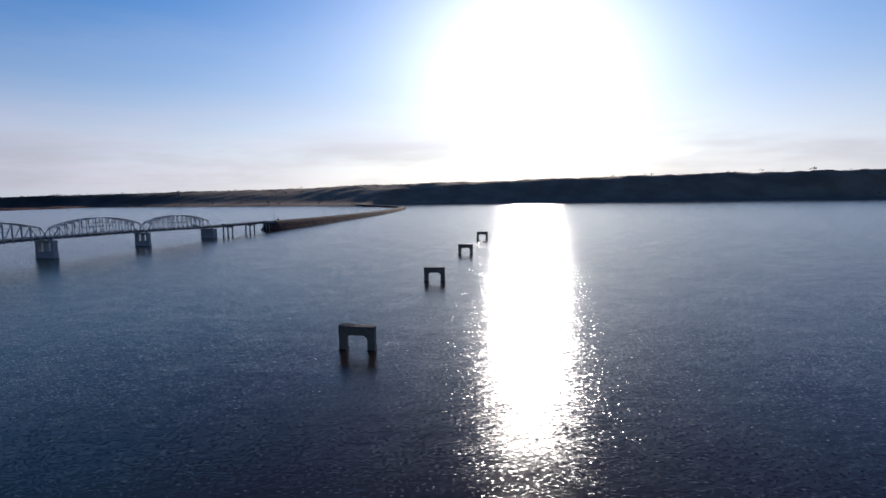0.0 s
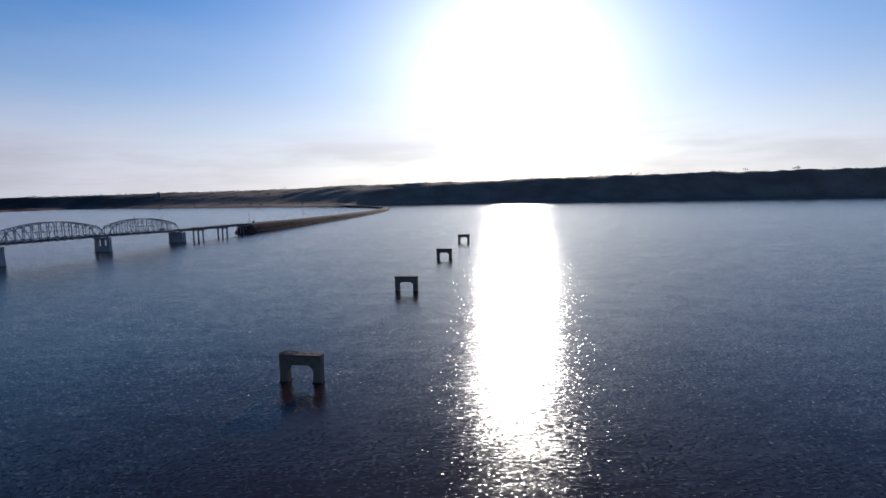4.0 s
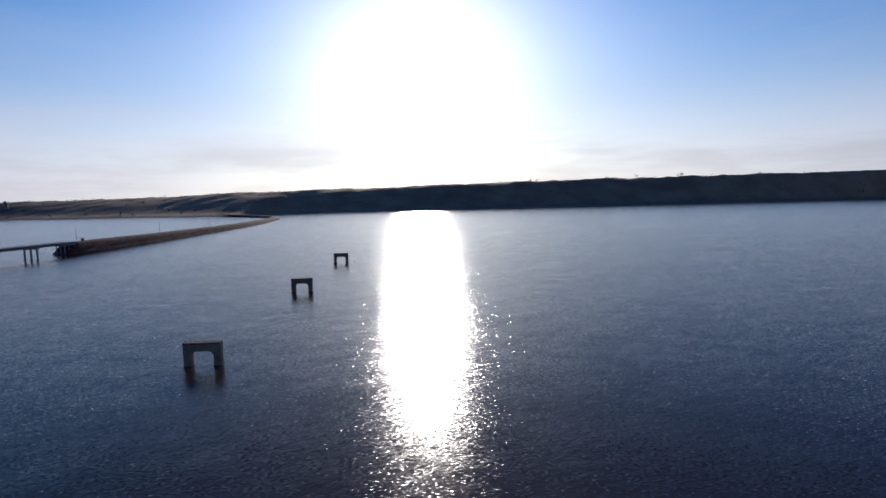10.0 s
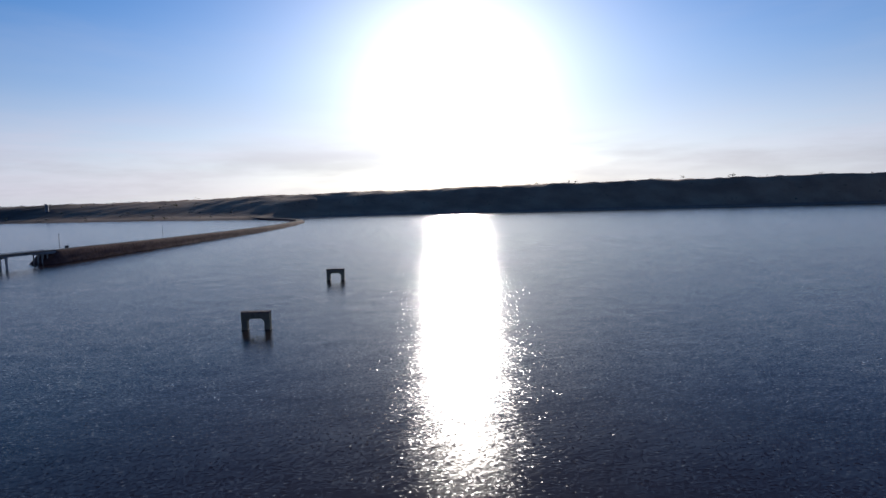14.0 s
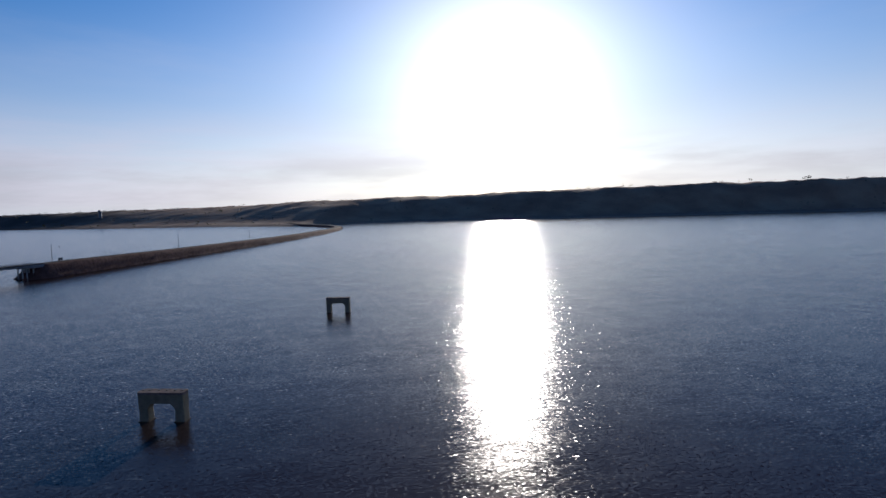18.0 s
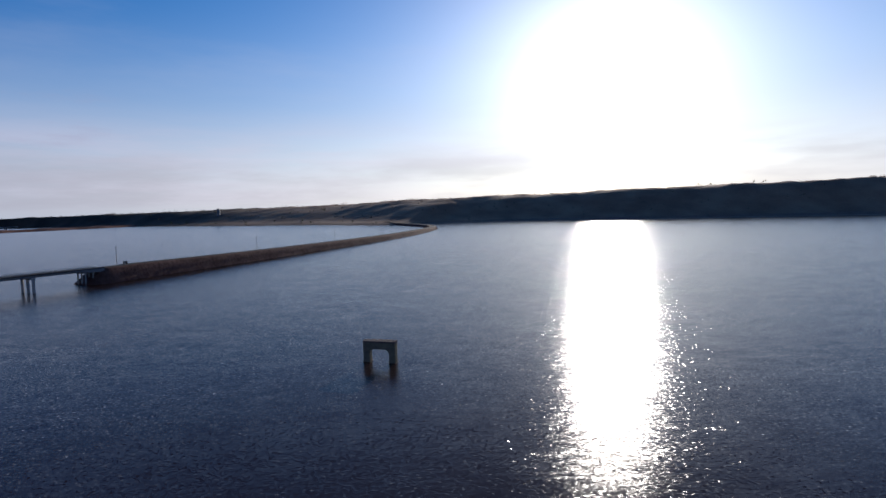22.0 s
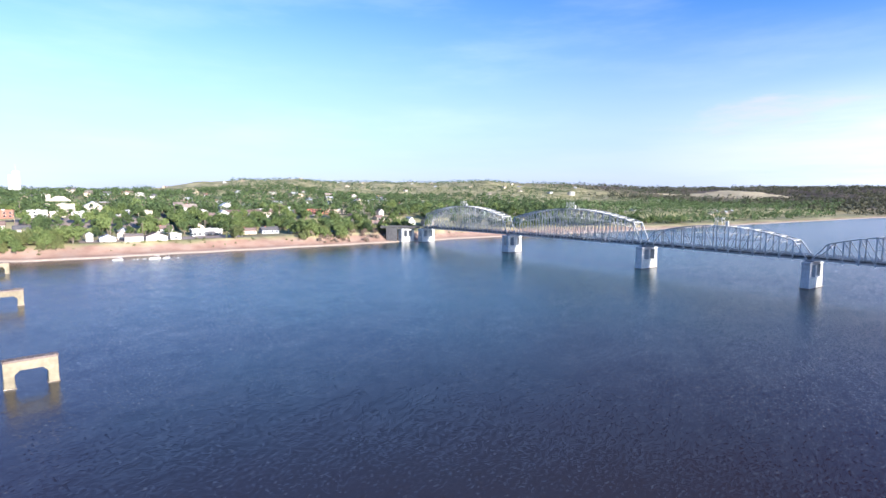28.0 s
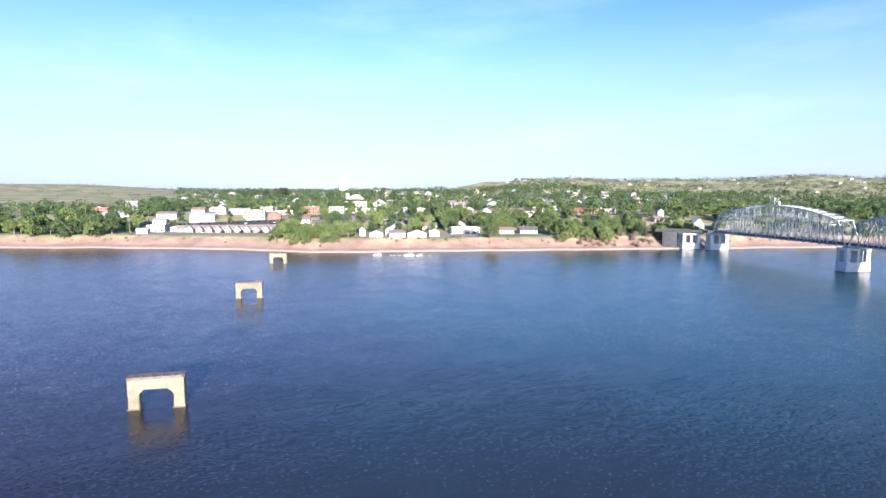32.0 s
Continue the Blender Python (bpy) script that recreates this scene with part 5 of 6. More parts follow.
store = block(178, -516, 22, 12, 6.0, 0, WHITE, "large white metal warehouse with a big dark door", 1, name="warehouse", group="warehouses", bays=6)
part("warehouse_door", Mesh().box(-5.5, 5.9, 0.3, 2.0, 6.2, 3.6), CAR_DARK, store, "wide dark door slab")
part("awning", Mesh().box(-6.2, 6.2, 3.7, 2.7, 7.6, 3.85), STEEL, store)
for cx, cy, pt in ((172, -506, CAR_DARK), (177, -505.5, CAR_DARK), (190, -505, CAR_LIGHT), (163, -506, CAR_LIGHT)):
    car(cx, cy, gz(cx, cy) + 0.15, rng_t.uniform(60, 120), pt, "parked car in the boat yard", 5.4, 2.0)
house(146, -515, 12, 9, 2.9, 2.0, 0, TAN, ROOF_BR, "tan bungalow on the bluff", "x", chimney=True)
house(128, -516, 14, 9, 2.9, 2.6, 0, GREY, ROOF_DK, "grey bungalow with a dark shingle roof on the bluff", "x", chimney=True)
house(107, -512, 9, 8, 2.9, 2.4, 0, WHITE, ROOF_DK, "small white house on the bluff", "x")
house(18, -532, 17, 9, 3.0, 3.2, 0, GREY, ROOF_BR, "long low house with a brown roof above the bank", "x", chimney=True)
house(21, -572, 10, 9, 4.0, 3.0, 0, CREAM, ROOF_BR, "cream gabled house above the bank", "y")
house(-5, -566, 9, 9, 3.2, 2.4, 5, CREAM, ROOF_BR, "cream house with a brown roof", "x")
house(-17, -585, 6, 7, 6.2, 2.2, 0, WHITE, ROOF_DK, "tall narrow white two-storey house", "y", storeys=2)
house(-17, -524, 9.5, 9, 6.0, 4.4, 0, WHITE, ROOF_LT, "tall white gabled building beside the bridge", "y", storeys=2)
house(-46, -534, 11, 8, 4.0, 2.2, 0, TAN, ROOF_DK, "tan house beside the bridge road", "x")

# west end: white sheds and stores
house(424, -533, 8, 6, 3.2, 1.2, 5, WHITE, ROOF_LT, "small white shed on the bluff edge", "x", name="shed")
block(423, -556, 13, 9, 7.2, 6, WHITE, "white store with a blank front on the bluff road", 1, bays=3)
block(409, -559, 8, 7, 4.6, 6, WHITE, "low white flat-roofed annexe beside a store", 1)
house(437, -598, 11, 9, 3.4, 1.8, 6, GREY, ROOF_LT, "grey store with a pale roof among trees", "x")
house(440, -622, 17, 10, 4.6, 2.0, 6, CREAM, ROOF_TN, "cream hall with a low tan roof", "x", name="hall", group="downtown buildings")
house(403, -605, 21, 11, 4.8, 2.2, 5, WHITE, ROOF_LT, "long white store with a low pale roof", "x", storeys=1)
house(419, -642, 12, 9, 3.8, 2.2, 5, TAN, ROOF_BR, "tan store with a brown roof uptown", "x")
house(397, -640, 9, 10, 5.0, 3.2, 5, WHITE, ROOF_TN, "white gabled store on the main street", "y")
house(379, -636, 19, 9, 3.6, 1.8, 5, CREAM, ROOF_LT, "long cream building with a pale roof", "x", name="warehouse", group="warehouses")
block(357, -606, 16, 9, 6.2, 5, WHITE, "white store with a stepped flat roof", 1, bays=4)
block(361, -618, 19, 10, 7.4, 5, CREAM, "cream two-storey store with a flat roof", 2)
house(340, -603, 11, 8, 4.0, 2.8, 5, BRICK, ROOF_BR, "red-brown gabled house beside the stores", "y")
block(334, -624, 18, 6, 4.4, 5, CREAM, "long low cream flat-roofed building", 1)
block(358, -668, 19, 10, 5.6, 5, WHITE, "white flat-roofed store uptown", 1)
house(338, -668, 11, 9, 4.0, 2.4, 5, TAN, ROOF_DK, "tan store with a dark gabled roof downtown", "y")
block(310, -628, 15, 12, 8.0, 3, BRICK, "two-storey red brick building downtown", 2)
block(287, -630, 14, 12, 7.4, 3, WHITE, "white two-storey building downtown", 2)
block(273, -629, 11, 11, 5.6, 3, CREAM, "cream store beside a taller white one", 1, roof=ROOF_TN)
court = block(271, -672, 22, 16, 12.5, 3, CREAM, "tall cream stone courthouse with a hipped crown", 3, name="courthouse")
part("crown_roof", Mesh().prism([(-9, 12.6), (9, 12.6), (3, 17.0), (-3, 17.0)], -6, 6, 1), CREAM, court)
part("tower", Mesh().box(6.5, -3, 12.6, 10.0, 1, 18.5), CREAM, court)
block(256, -636, 15, 11, 6.2, 3, WHITE, "white flat-roofed building in the town", 2)
house(243, -636, 9, 10, 4.4, 2.2, 3, TAN, ROOF_BR, "tan store with a brown gabled roof", "y")
house(246, -662, 14, 12, 8.5, 4.2, 3, CREAM, ROOF_LT, "tall cream gabled hall downtown", "y", storeys=2, name="hall", group="downtown buildings")
block(228, -640, 18, 12, 6.5, 3, GREY, "grey two-storey building with flat roof", 2)
block(207, -632, 12, 10, 5.0, 3, CREAM, "low cream store with flat roof", 1)
block(172, -618, 12, 10, 5.5, 0, CREAM, "cream flat-roofed building in the town", 1, roof=ROOF_TN)
house(160, -616, 9, 9, 3.2, 2.2, 0, WHITE, ROOF_TN, "white house with a tan roof downtown", "y")
house(124, -588, 46, 13, 6.0, 2.4, 0, CREAM, ROOF_BR, "long cream building with a brown roof", "x", storeys=2, name="hotel", group="downtown buildings")
house(151, -574, 10, 9, 7.5, 3.0, 0, WHITE, ROOF_LT, "white gabled two-storey house", "y", storeys=2)
house(131, -645, 13, 12, 6.6, 3.4, 0, WHITE, ROOF_LT, "large white gabled hall downtown", "y", storeys=2, name="hall", group="downtown buildings")
block(96, -630, 13, 11, 6.0, 0, WHITE, "white two-storey store with flat roof", 2)
block(81, -648, 17, 13, 9.0, 0, TAN, "three-storey tan brick block downtown", 3)
block(64, -645, 12, 12, 7.5, 0, GREY, "grey two-storey store with flat roof", 2)
block(46, -624, 35, 13, 6.0, 0, BRICK, "long red brick school building", 2)
block(16, -622, 14, 11, 5.0, 0, TAN, "low tan store with parapet", 1)
block(520, -660, 20, 12, 6.5, 8, BRICK, "red brick building among trees", 2)
house(488, -634, 26, 9, 3.2, 1.4, 6, WHITE, ROOF_LT, "long white building with a pale roof among trees", "x", name="warehouse", group="warehouses")
house(497, -690, 12, 9, 3.2, 1.4, 6, WHITE, ROOF_LT, "white building with a pale roof among trees", "x")

# small houses between the bluff and the main street
for hx, hy, wd, wl_, rf, lb in ((62, -545, 12, WHITE, ROOF_DK, "white bungalow with a dark roof above the bluff"), (86, -552, 11, CREAM, ROOF_BR, "cream bungalow with a brown roof above the bluff"),
                               (178, -548, 14, TAN, ROOF_LT, "tan house with a pale metal roof"), (204, -540, 13, WHITE, ROOF_BR, "white house with a brown roof behind the boat yard"),
                               (232, -538, 12, GREY, ROOF_LT, "grey house with a pale roof behind the boat yard"), (268, -548, 14, WHITE, ROOF_LT, "white house with a pale metal roof"),
                               (294, -556, 12, CREAM, ROOF_DK, "cream house with a dark roof"), (310, -578, 11, WHITE, ROOF_BR, "white house with a brown roof near the motel"),
                               (160, -590, 12, TAN, ROOF_BR, "tan house with a brown roof on the main street"), (186, -582, 11, WHITE, ROOF_DK, "white house with a dark roof on the main street")):
    house(hx, hy, wd * 0.9, 8, 2.9, 2.4, rng_t.choice((0, 4, 90)), wl_, rf, lb, "x", chimney=wd > 12)
for i in range(26):
    if i < 12:
        cx, cy = 336 + i * 8.2, -584 - (i % 3) * 4.5
    elif i < 20:
        cx, cy = 204 + (i - 12) * 11.5, -570 - (i % 2) * 9
    else:
        cx, cy = 44 + (i - 20) * 12, -603
    car(cx, cy, gz(cx, cy) + 0.15, rng_t.choice((85, 92, 78)), CAR_DARK if i % 3 else CAR_LIGHT, "parked car on a town lot")

# houses up the slope
WALLS = (WHITE, TAN, CREAM, TAN, GREY, WHITE)
WALL_W = ("white", "tan", "cream", "tan", "grey", "white")
ROOFS = (ROOF_DK, ROOF_BR, ROOF_LT, ROOF_TN)
ROOF_W = ("dark", "brown", "pale", "tan")
TAKEN = [(o.location.x, o.location.y) for o in scene.objects if o.parent is None and o.get("group") in ("houses of the town", "downtown buildings", "row of small cabins", "boathouses", "warehouses", "motel")]
made = 0
for _ in range(4000):
    if made >= 92:
        break
    hx, hy = rng_t.uniform(-260, 560), -rng_t.uniform(600, 1120)
    if min((hx - a) ** 2 + (hy - b) ** 2 for a, b in TAKEN) < 23 ** 2:
        continue
    TAKEN.append((hx, hy))
    k, r = rng_t.randrange(6), rng_t.randrange(4)
    two = rng_t.random() < 0.3
    house(hx, hy, rng_t.uniform(9, 15), rng_t.uniform(8, 10), 5.4 if two else 3.0, rng_t.uniform(2.0, 3.4), rng_t.choice((0, 90, 5, -8, 84)), WALLS[k], ROOFS[r],
          "%s %s house with a %s shingle roof" % (WALL_W[k], "two-storey" if two else "single-storey", ROOF_W[r]), rng_t.choice("xy"), chimney=rng_t.random() < 0.4, storeys=2 if two else 1, windows=hy > -800)
    made += 1
# houses on the far northern bank
for hx, hy, wd in ((-640, -546, 12), (-662, -552, 13), (-688, -556, 12), (-716, -556, 14), (-748, -560, 12), (-960, -850, 26), (-1150, -905, 18), (-1180, -915, 14), (-1300, -812, 20), (-1336, -800, 14), (-560, -640, 12), (-480, -760, 14), (-420, -820, 12), (-820, -700, 14)):
    house(hx, hy, wd, 10, 3.6, 2.4, 15, TAN if hx > -760 and hy > -600 else WHITE, ROOF_LT, "%s house on the northern bank" % ("tan" if hx > -760 and hy > -600 else "white"), "x", windows=False)

for _ in range(34):
    ha, hr = radians(rng_t.uniform(128, 184)), rng_t.uniform(980, 1900)
    hx, hy = HUB[0] - hr * math.sin(ha), HUB[1] + hr * math.cos(ha)
    if min((hx - a) ** 2 + (hy - b) ** 2 for a, b in TAKEN) < 40 ** 2:
        continue
    TAKEN.append((hx, hy))
    k = rng_t.randrange(6)
    house(hx, hy, rng_t.uniform(9, 15), rng_t.uniform(8, 11), 3.2, 2.4, rng_t.uniform(0, 90), WALLS[k], ROOFS[rng_t.randrange(4)], "%s house high on the eastern hillside" % WALL_W[k], "x", windows=False)

tank = thing("water_tank", "white round water tank on the hillside", "water tank", pose(-903, -1078, gz(-903, -1078) - 1))
part("shell", Mesh().tube([(0, 0, 0), (0, 0, 10)], [10, 10], 28), WHITE, tank)
part("roof", Mesh().tube([(0, 0, 10), (0, 0, 11.5)], [10.2, 2.0], 28), WHITE, tank)

silo = thing("grain_elevator", "pale concrete grain elevator on the skyline", "grain elevator", pose(330, -1330, gz(330, -1330) - 1, 0, 0, 8))
for i in range(3):
    part("silo", Mesh().tube([(i * 6.2, 0, 0), (i * 6.2, 0, 35)], [3.2, 3.2], 16), BR_CONC, silo)
part("head_house", Mesh().box(-2, -3, 35, 9, 3, 42), BR_CONC, silo)
part("mast", Mesh().tube([(3, 0, 42), (3, 0, 54)], [0.35, 0.2], 6), STEEL, silo)

twr = thing("grain_elevator", "dark tall grain elevator on the far western shore", "grain elevator", pose(-1357, 1495, gz(-1357, 1495) - 1, 0, 0, 40))
part("house", Mesh().box(-5, -5, 0, 5, 5, 25), STEEL_DARK, twr)
part("head_house", Mesh().box(-6, -4, 25, 2, 4, 30), STEEL_DARK, twr)

for px_, py_, ph in ((207, -497, 11), (243, -505, 10), (176, -528, 11), (436, -538, 12), (470, -545, 12), (-30, -555, 13), (0, -560, 12), (90, -600, 11), (232, -560, 11), (300, -590, 11), (340, -575, 11), (375, -580, 11), (-6, -600, 12), (40, -590, 11),
                     (222, -515, 11), (150, -545, 12), (120, -560, 12), (66, -520, 11), (262, -600, 12), (318, -612, 12), (186, -600, 12), (150, -612, 12), (20, -600, 12), (412, -588, 11), (448, -600, 12), (398, -566, 10), (500, -600, 15), (530, -560, 15),
                     (480, -672, 16), (350, -690, 14), (300, -668, 13), (240, -690, 14), (180, -670, 14), (110, -668, 14), (50, -672, 14), (-40, -640, 13), (-70, -560, 13), (420, -700, 16), (560, -610, 15)):
    ob = thing("utility_pole", "weathered wooden utility pole in the town", "pole", pose(px_, py_, gz(px_, py_)), group="utility poles of the town")
    part("shaft", Mesh().tube([(0, 0, -0.8), (0, 0, ph)], [0.24, 0.15], 7), WOOD, ob)
    part("crossarm", Mesh().beam((-1.1, 0, ph - 0.7), (1.1, 0, ph - 0.7), 0.14, 0.16), WOOD, ob)

# boats and mooring buoys off the town bank
def pontoon_boat(x, y, turn, k, label):
    boat = thing("pontoon_boat", label, "boat", pose(x, y, LAKE_Z, 0, 0, turn) @ Matrix.Diagonal((k, k, k, 1)), group="boats at their moorings")
    for s in (-1, 1):
        part("pontoon", Mesh().tube([(-4, s * 1.0, 0.1), (3.4, s * 1.0, 0.1), (4.2, s * 1.0, 0.3)], [0.38, 0.38, 0.1], 10), STEEL, boat)
    part("deck", Mesh().box(-4, -1.35, 0.45, 3.6, 1.35, 0.6), WHITE, boat)
    for s in (-1, 1):
        part("side_panel", Mesh().box(-3.8, s * 1.3 - 0.04, 0.6, 3.3, s * 1.3 + 0.04, 1.3), WHITE, boat)
    part("canopy", Mesh().prism([(-1.3, 2.5), (0, 2.75), (1.3, 2.5), (1.3, 2.42), (0, 2.65), (-1.3, 2.42)], -3.2, 0.6, 0), WHITE, boat)
    for x in (-3.1, 0.5):
        for s in (-1, 1):
            part("canopy_post", Mesh().tube([(x, s * 1.25, 0.6), (x, s * 1.25, 2.45)], [0.04, 0.04], 6), STEEL, boat)


pontoon_boat(225, -434.5, 14, 0.8, "white pontoon boat with a canopy at its mooring")
pontoon_boat(218.5, -433.8, 30, 0.55, "small white pontoon boat moored beside a larger one")
pontoon_boat(244.5, -438, 8, 0.7, "white pontoon boat moored alone off the bank")
for bx, by in ((236, -437), (234, -436.5), (231, -437), (230, -436), (212, -433.5)):
    b = thing("mooring_buoy", "small white mooring buoy on the water", "buoy", pose(bx, by, LAKE_Z), group="mooring buoys")
    part("float", Mesh().tube([(0, 0, -0.4), (0, 0, -0.1), (0, 0, 0.3), (0, 0, 0.45)], [0.3, 0.55, 0.45, 0.15], 10), WHITE, b, smooth=True)
    part("ring", Mesh().tube([(0, 0, 0.42), (0, 0, 0.62)], [0.06, 0.06], 6), STEEL, b)
# channel buoys up the lake
for bx, by in ((-420, 60), (-300, 160), (-340, 420)):
    b = thing("channel_buoy", "dark channel buoy far out on the lake", "buoy", pose(bx, by, LAKE_Z), group="channel buoys")
    part("float", Mesh().tube([(0, 0, -0.6), (0, 0, 0.5), (0, 0, 0.6)], [0.8, 0.8, 0.3], 10), CAR_DARK, b)
    part("mast", Mesh().tube([(0, 0, 0.6), (0, 0, 2.2)], [0.3, 0.12], 8), CAR_DARK, b)

# ---- planting ----
rp = random.Random(31)


def clear(x, y, r=7.0):
    return min((x - a) ** 2 + (y - b) ** 2 for a, b in TAKEN) > r * r


def grove(n, x0, x1, y0, y1, kinds, s0=0.8, s1=1.2, gap=3.5):
    done, tries = [], 0
    while len(done) < n and tries < n * 30:
        tries += 1
        x, y = rp.uniform(x0, x1), rp.uniform(y0, y1)
        if not clear(x, y) or any((x - a) ** 2 + (y - b) ** 2 < gap * gap for a, b in done):
            continue
        done.append((x, y))
        plant(rp.choice(kinds), x, y, rp.uniform(s0, s1), rp.uniform(0, 6.28))


grove(44, 436, 650, -548, -524, (0, 2, 2, 3, 1), 0.85, 1.25, 4.5)
grove(40, 440, 800, -556, -512, (0, 1, 2, 3), 0.95, 1.3, 5)
grove(85, 448, 760, -640, -546, (0, 2, 3, 2), 0.95, 1.35, 5.5)
grove(36, 262, 316, -512, -480, (0, 1, 1, 5), 0.85, 1.15, 4.2)
grove(11, 272, 306, -481, -471, (5, 5, 1), 0.55, 0.85, 4)
grove(2, 160, 168, -482, -476, (5, 1), 1.0, 1.2, 3)
grove(16, 96, 152, -566, -536, (2, 3, 1), 0.85, 1.15, 5)
grove(17, 92, 116, -500, -471, (1, 0, 5, 1), 0.75, 1.05, 3.8)
grove(4, 78, 86, -480, -468, (5, 1), 0.7, 0.95, 3)
grove(24, 44, 92, -506, -482, (1, 2, 0, 5), 0.75, 1.1, 4.5)
grove(22, 150, 262, -560, -522, (2, 3, 1, 4), 0.8, 1.1, 5)
grove(24, 150, 320, -598, -562, (2, 3, 1, 0), 0.7, 1.0, 5)
grove(6, 100, 150, -598, -566, (2, 3, 1, 0), 0.7, 0.95, 6)
grove(18, 6, 46, -522, -478, (5, 3, 1, 5), 0.6, 0.95, 4)
grove(52, -40, 300, -590, -516, (2, 3, 4, 1, 0), 0.7, 1.1, 6)
grove(95, -130, 330, -690, -572, (0, 2, 3, 4, 1), 0.65, 1.05, 6)
grove(9, 326, 440, -650, -580, (2, 3, 4), 0.55, 0.8, 9)
grove(36, 180, 460, -740, -655, (0, 2, 3, 1), 0.7, 1.05, 6)
grove(60, -440, -60, -524, -474, (0, 1, 2, 3, 5), 0.75, 1.15, 5)
grove(80, -330, -40, -650, -520, (2, 3, 0, 1), 0.75, 1.15, 6)
grove(40, -460, -200, -560, -476, (0, 1, 3, 5), 0.7, 1.0, 6)
for _ in range(120):
    sx = rp.uniform(-80, 560)
    sy = float(np.interp(sx, EAST_X, EAST_Y)) - rp.uniform(9, 26)
    if clear(sx, sy, 5):
        plant("s", sx, sy, rp.uniform(0.4, 1.15), rp.uniform(0, 6))


for _ in range(44):
    sx = rp.uniform(34, 108)
    sy = float(np.interp(sx, EAST_X, EAST_Y)) - rp.uniform(6, 26)
    if clear(sx, sy, 4):
        plant("b", sx, sy, rp.uniform(0.5, 1.1), rp.uniform(0, 6))


def woods(name, label, pts, hgts, leaf, seed, count, spread=0.42, size=0.105):
    """Crowns of a wood, each a clump of small leaf faces, in one sheet of stuff."""
    rs = np.random.RandomState(seed)
    chunks = []
    for (x, y, z), h in zip(pts, hgts):
        sp = h * spread
        lobes = [(x + rs.normal(0, sp * 0.45), y + rs.normal(0, sp * 0.45), z + h * rs.uniform(0.35, 0.85), sp * rs.uniform(0.45, 0.75)) for _ in range(4)]
        chunks.append(leaf_cloud(rs, lobes, count, h * size))
    v = np.vstack(chunks)
    tagged(new(name, raw_mesh(name, v, np.arange(len(v)).reshape(-1, 4), leaf)), label, "woods", kind="stuff")


def scatter(seed, n, az0, az1, r0, r1, keep, lo, hi):
    rs = np.random.RandomState(seed)
    a = np.radians(rs.uniform(az0, az1, n))
    r = np.sqrt(rs.uniform(r0 * r0, r1 * r1, n))
    x, y = HUB[0] - r * np.sin(a), HUB[1] + r * np.cos(a)
    d = inland(x, y)
    ok = (d > 14) & keep(x, y, rs.uniform(0, 1, n), d)
    h = rs.uniform(lo, hi, n)
    T = np.array(TAKEN)
    far = np.array([np.min((T[:, 0] - p) ** 2 + (T[:, 1] - q) ** 2) > 64 for p, q in zip(x, y)])
    ok &= far & ~((x > -1980) & (x < -1400) & (y > -1200) & (y < -880))
    x, y, h = x[ok], y[ok], h[ok]
    return np.stack([x, y, ground_z(x, y) - 0.4], -1), h


def patchy(scale, seed, cut):
    return lambda x, y, u, d: wave_noise(x, y, scale, seed) * 0.6 + u - 0.5 > cut


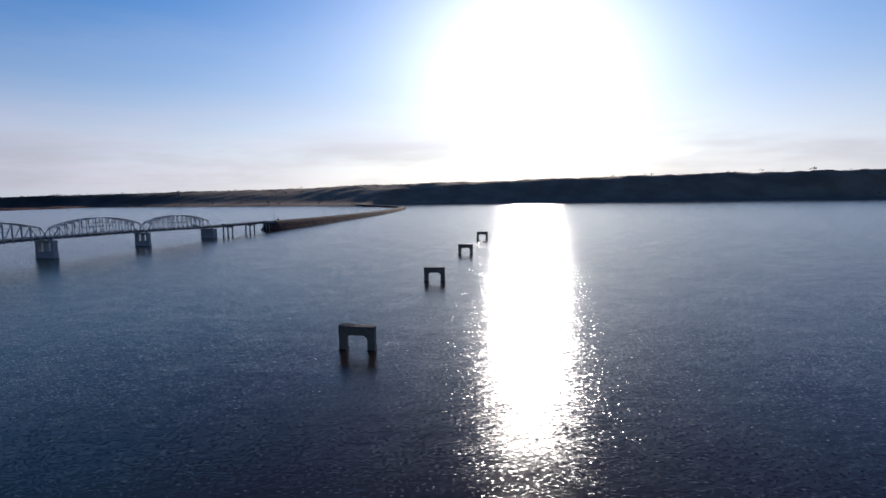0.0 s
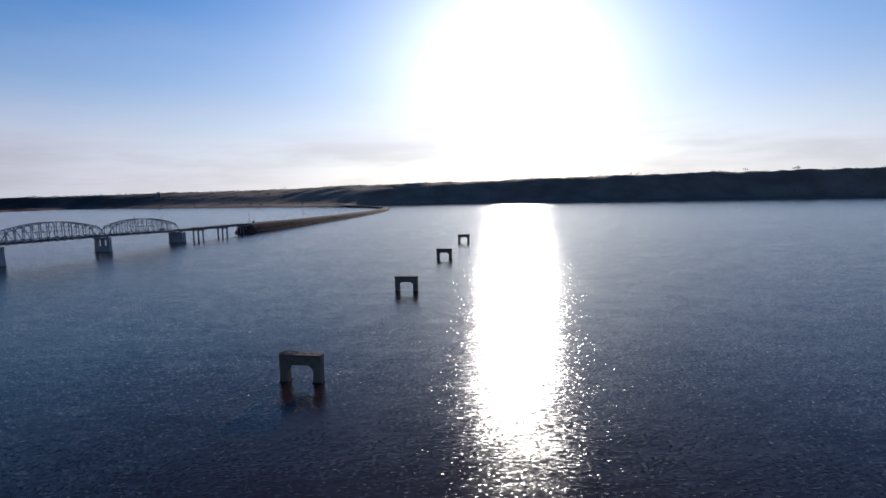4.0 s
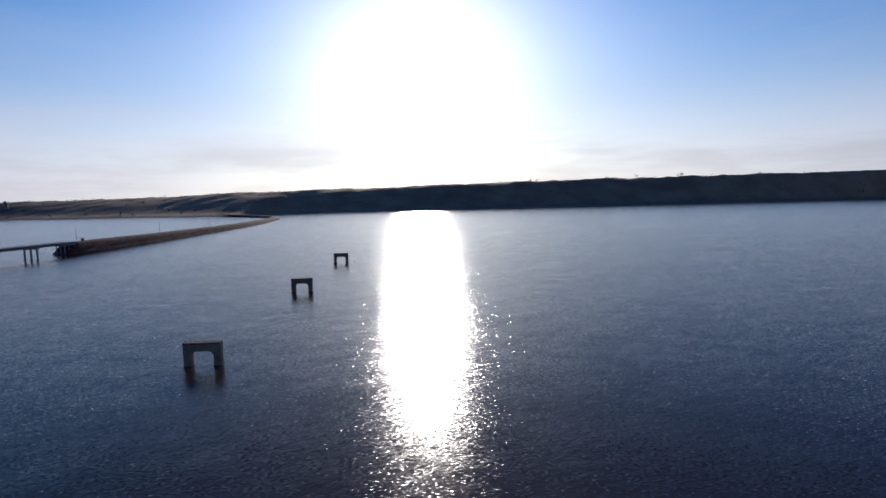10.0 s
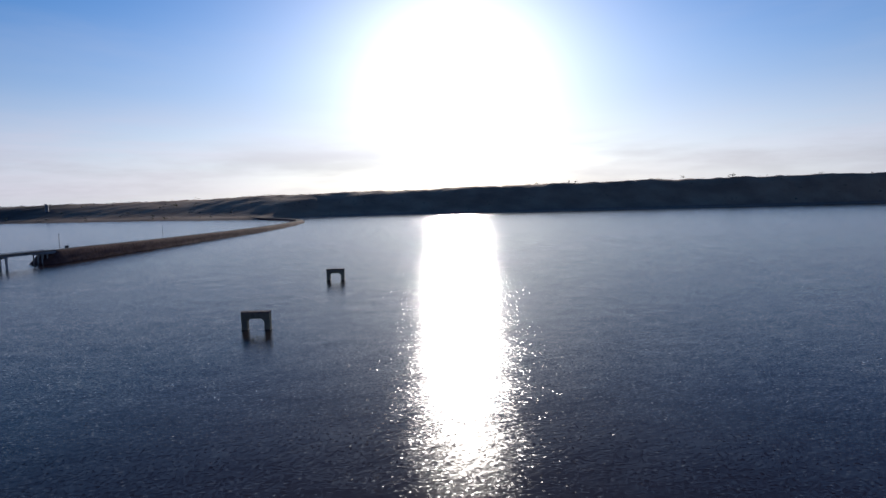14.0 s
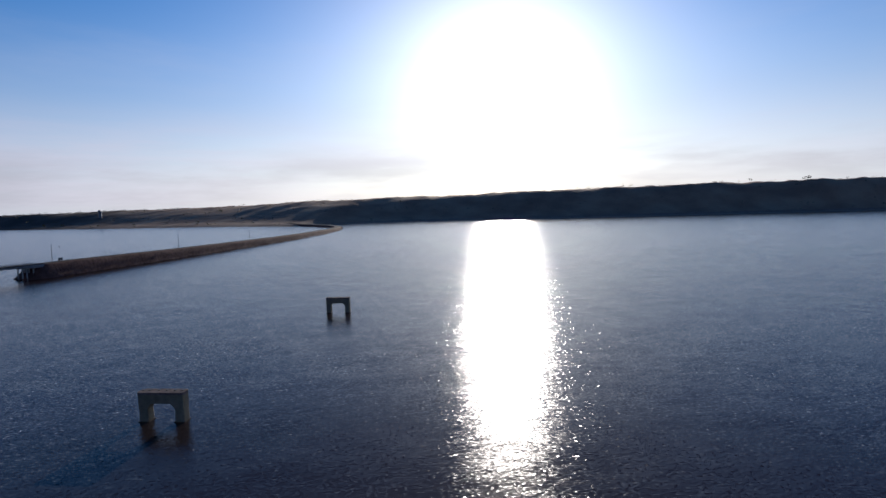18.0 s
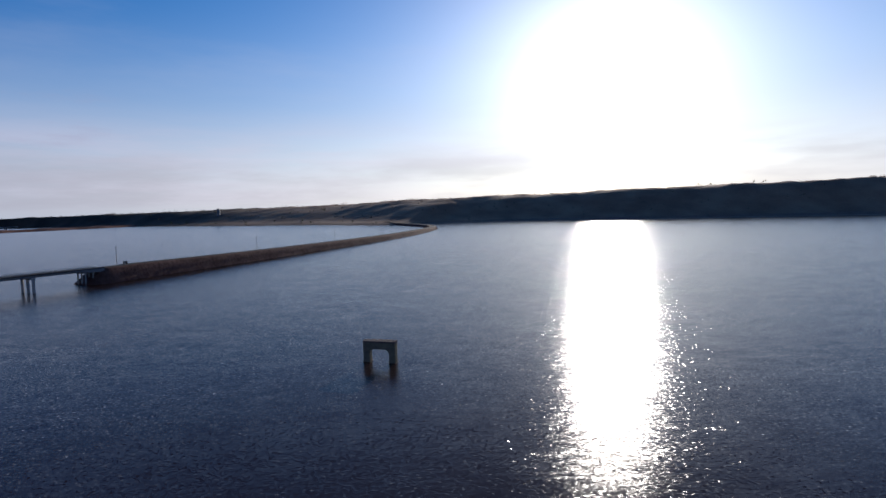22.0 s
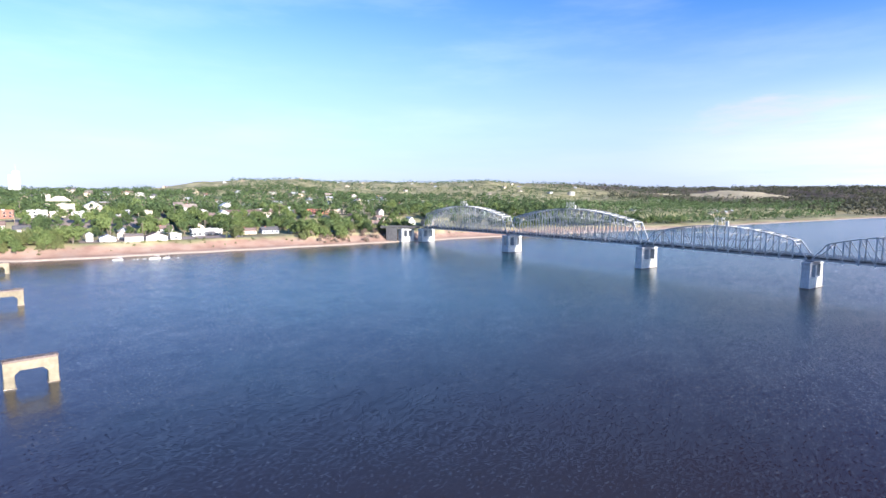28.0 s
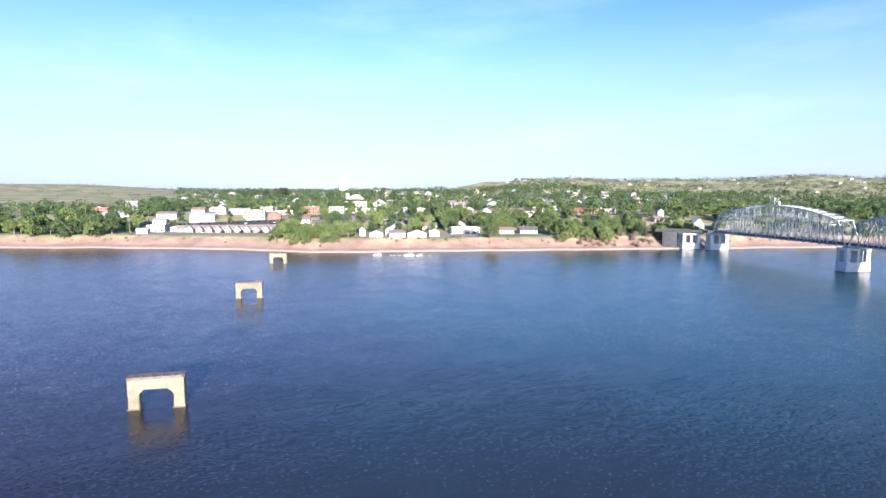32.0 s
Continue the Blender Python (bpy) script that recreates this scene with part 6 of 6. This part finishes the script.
pts, h = scatter(51, 8000, 128, 224, 520, 1150, lambda x, y, u, d: (d > 120) & ~((x > 560) & (y < -760)) & ~((x > 330) & (x < 440) & (y > -655)) & patchy(160, 14, -0.2)(x, y, u, d), 5.5, 12.5)
woods("town_woods", "green crowns of the trees spread through the town", pts, h, LEAF_B, 52, 34, 0.5)
pts, h = scatter(65, 26, 189, 193.5, 900, 1010, lambda x, y, u, d: u > -1, 15, 21)
woods("spruce_grove", "dark pointed spruces rising over the town trees", pts, h, LEAF_D, 66, 90, 0.17, 0.05)
pts, h = scatter(53, 13000, 116, 200, 1100, 2300, lambda x, y, u, d: patchy(330, 15, -0.02)(x, y, u - np.clip((ground_z(x, y) - 52) / 60, 0, 0.2), d), 5, 11)
_az = np.degrees(np.arctan2(HUB[0] - pts[:, 0], pts[:, 1] - HUB[1]))
_open = (np.abs(_az - 169.3) < 3.4) & (pts[:, 1] < -1350)
pts, h = pts[~_open], h[~_open]
woods("hill_woods", "dark green woods patched over the eastern hills", pts, h, LEAF_B, 54, 18, 0.6)
pts, h = scatter(55, 8200, 106, 150, 560, 2100, lambda x, y, u, d: (d < 420) & (x < -380) & patchy(150, 27, -0.42)(x, y, u, d), 8, 14)
woods("shore_woods", "band of green trees along the northern shore", pts, h, LEAF_B, 56, 22, 0.55)
pts, h = scatter(63, 950, 196, 236, 1000, 2400, patchy(240, 19, 0.1), 2.5, 6)
woods("slope_scrub", "dark scrub dotted over the grassy southern hill", pts, h, LEAF_B, 64, 12, 0.7, 0.16)
pts, h = scatter(57, 11000, 88, 132, 1400, 3600, lambda x, y, u, d: patchy(420, 16, -0.3)(x, y, u, d) & (wave_noise(x, y, 300, 20) * 6 + np.degrees(np.arctan2(HUB[0] - x, y - HUB[1])) < 113 + 18 * u), 7, 15)
woods("far_woods", "dark woods on the far northern hills", pts, h, LEAF_D, 58, 12, 0.8, 0.2)
pts, h = scatter(61, 2600, 32, 92, 1500, 4000, patchy(300, 18, 0.12), 4, 9)
woods("western_woods", "low dark woods along the far north-western shore", pts, h, LEAF_D, 62, 10, 0.9, 0.24)
pts, h = scatter(59, 3600, -40, 62, 1400, 2100, patchy(160, 17, 0.34), 2.5, 6.5)
woods("prairie_scrub", "dark scrub dotted over the western hills", pts, h, LEAF_D, 60, 12, 0.7, 0.18)
pts, h = scatter(71, 900, -42, -4, 1500, 2180, lambda x, y, u, d: (np.hypot(x - HUB[0], y - HUB[1]) > 1700) & (wave_noise(x, y, 90, 23) > 0.75) & (u > 0.35), 7, 12)
woods("ridge_trees", "small clumps of trees on the western ridge", pts, h, LEAF_D, 72, 16, 0.6, 0.16)
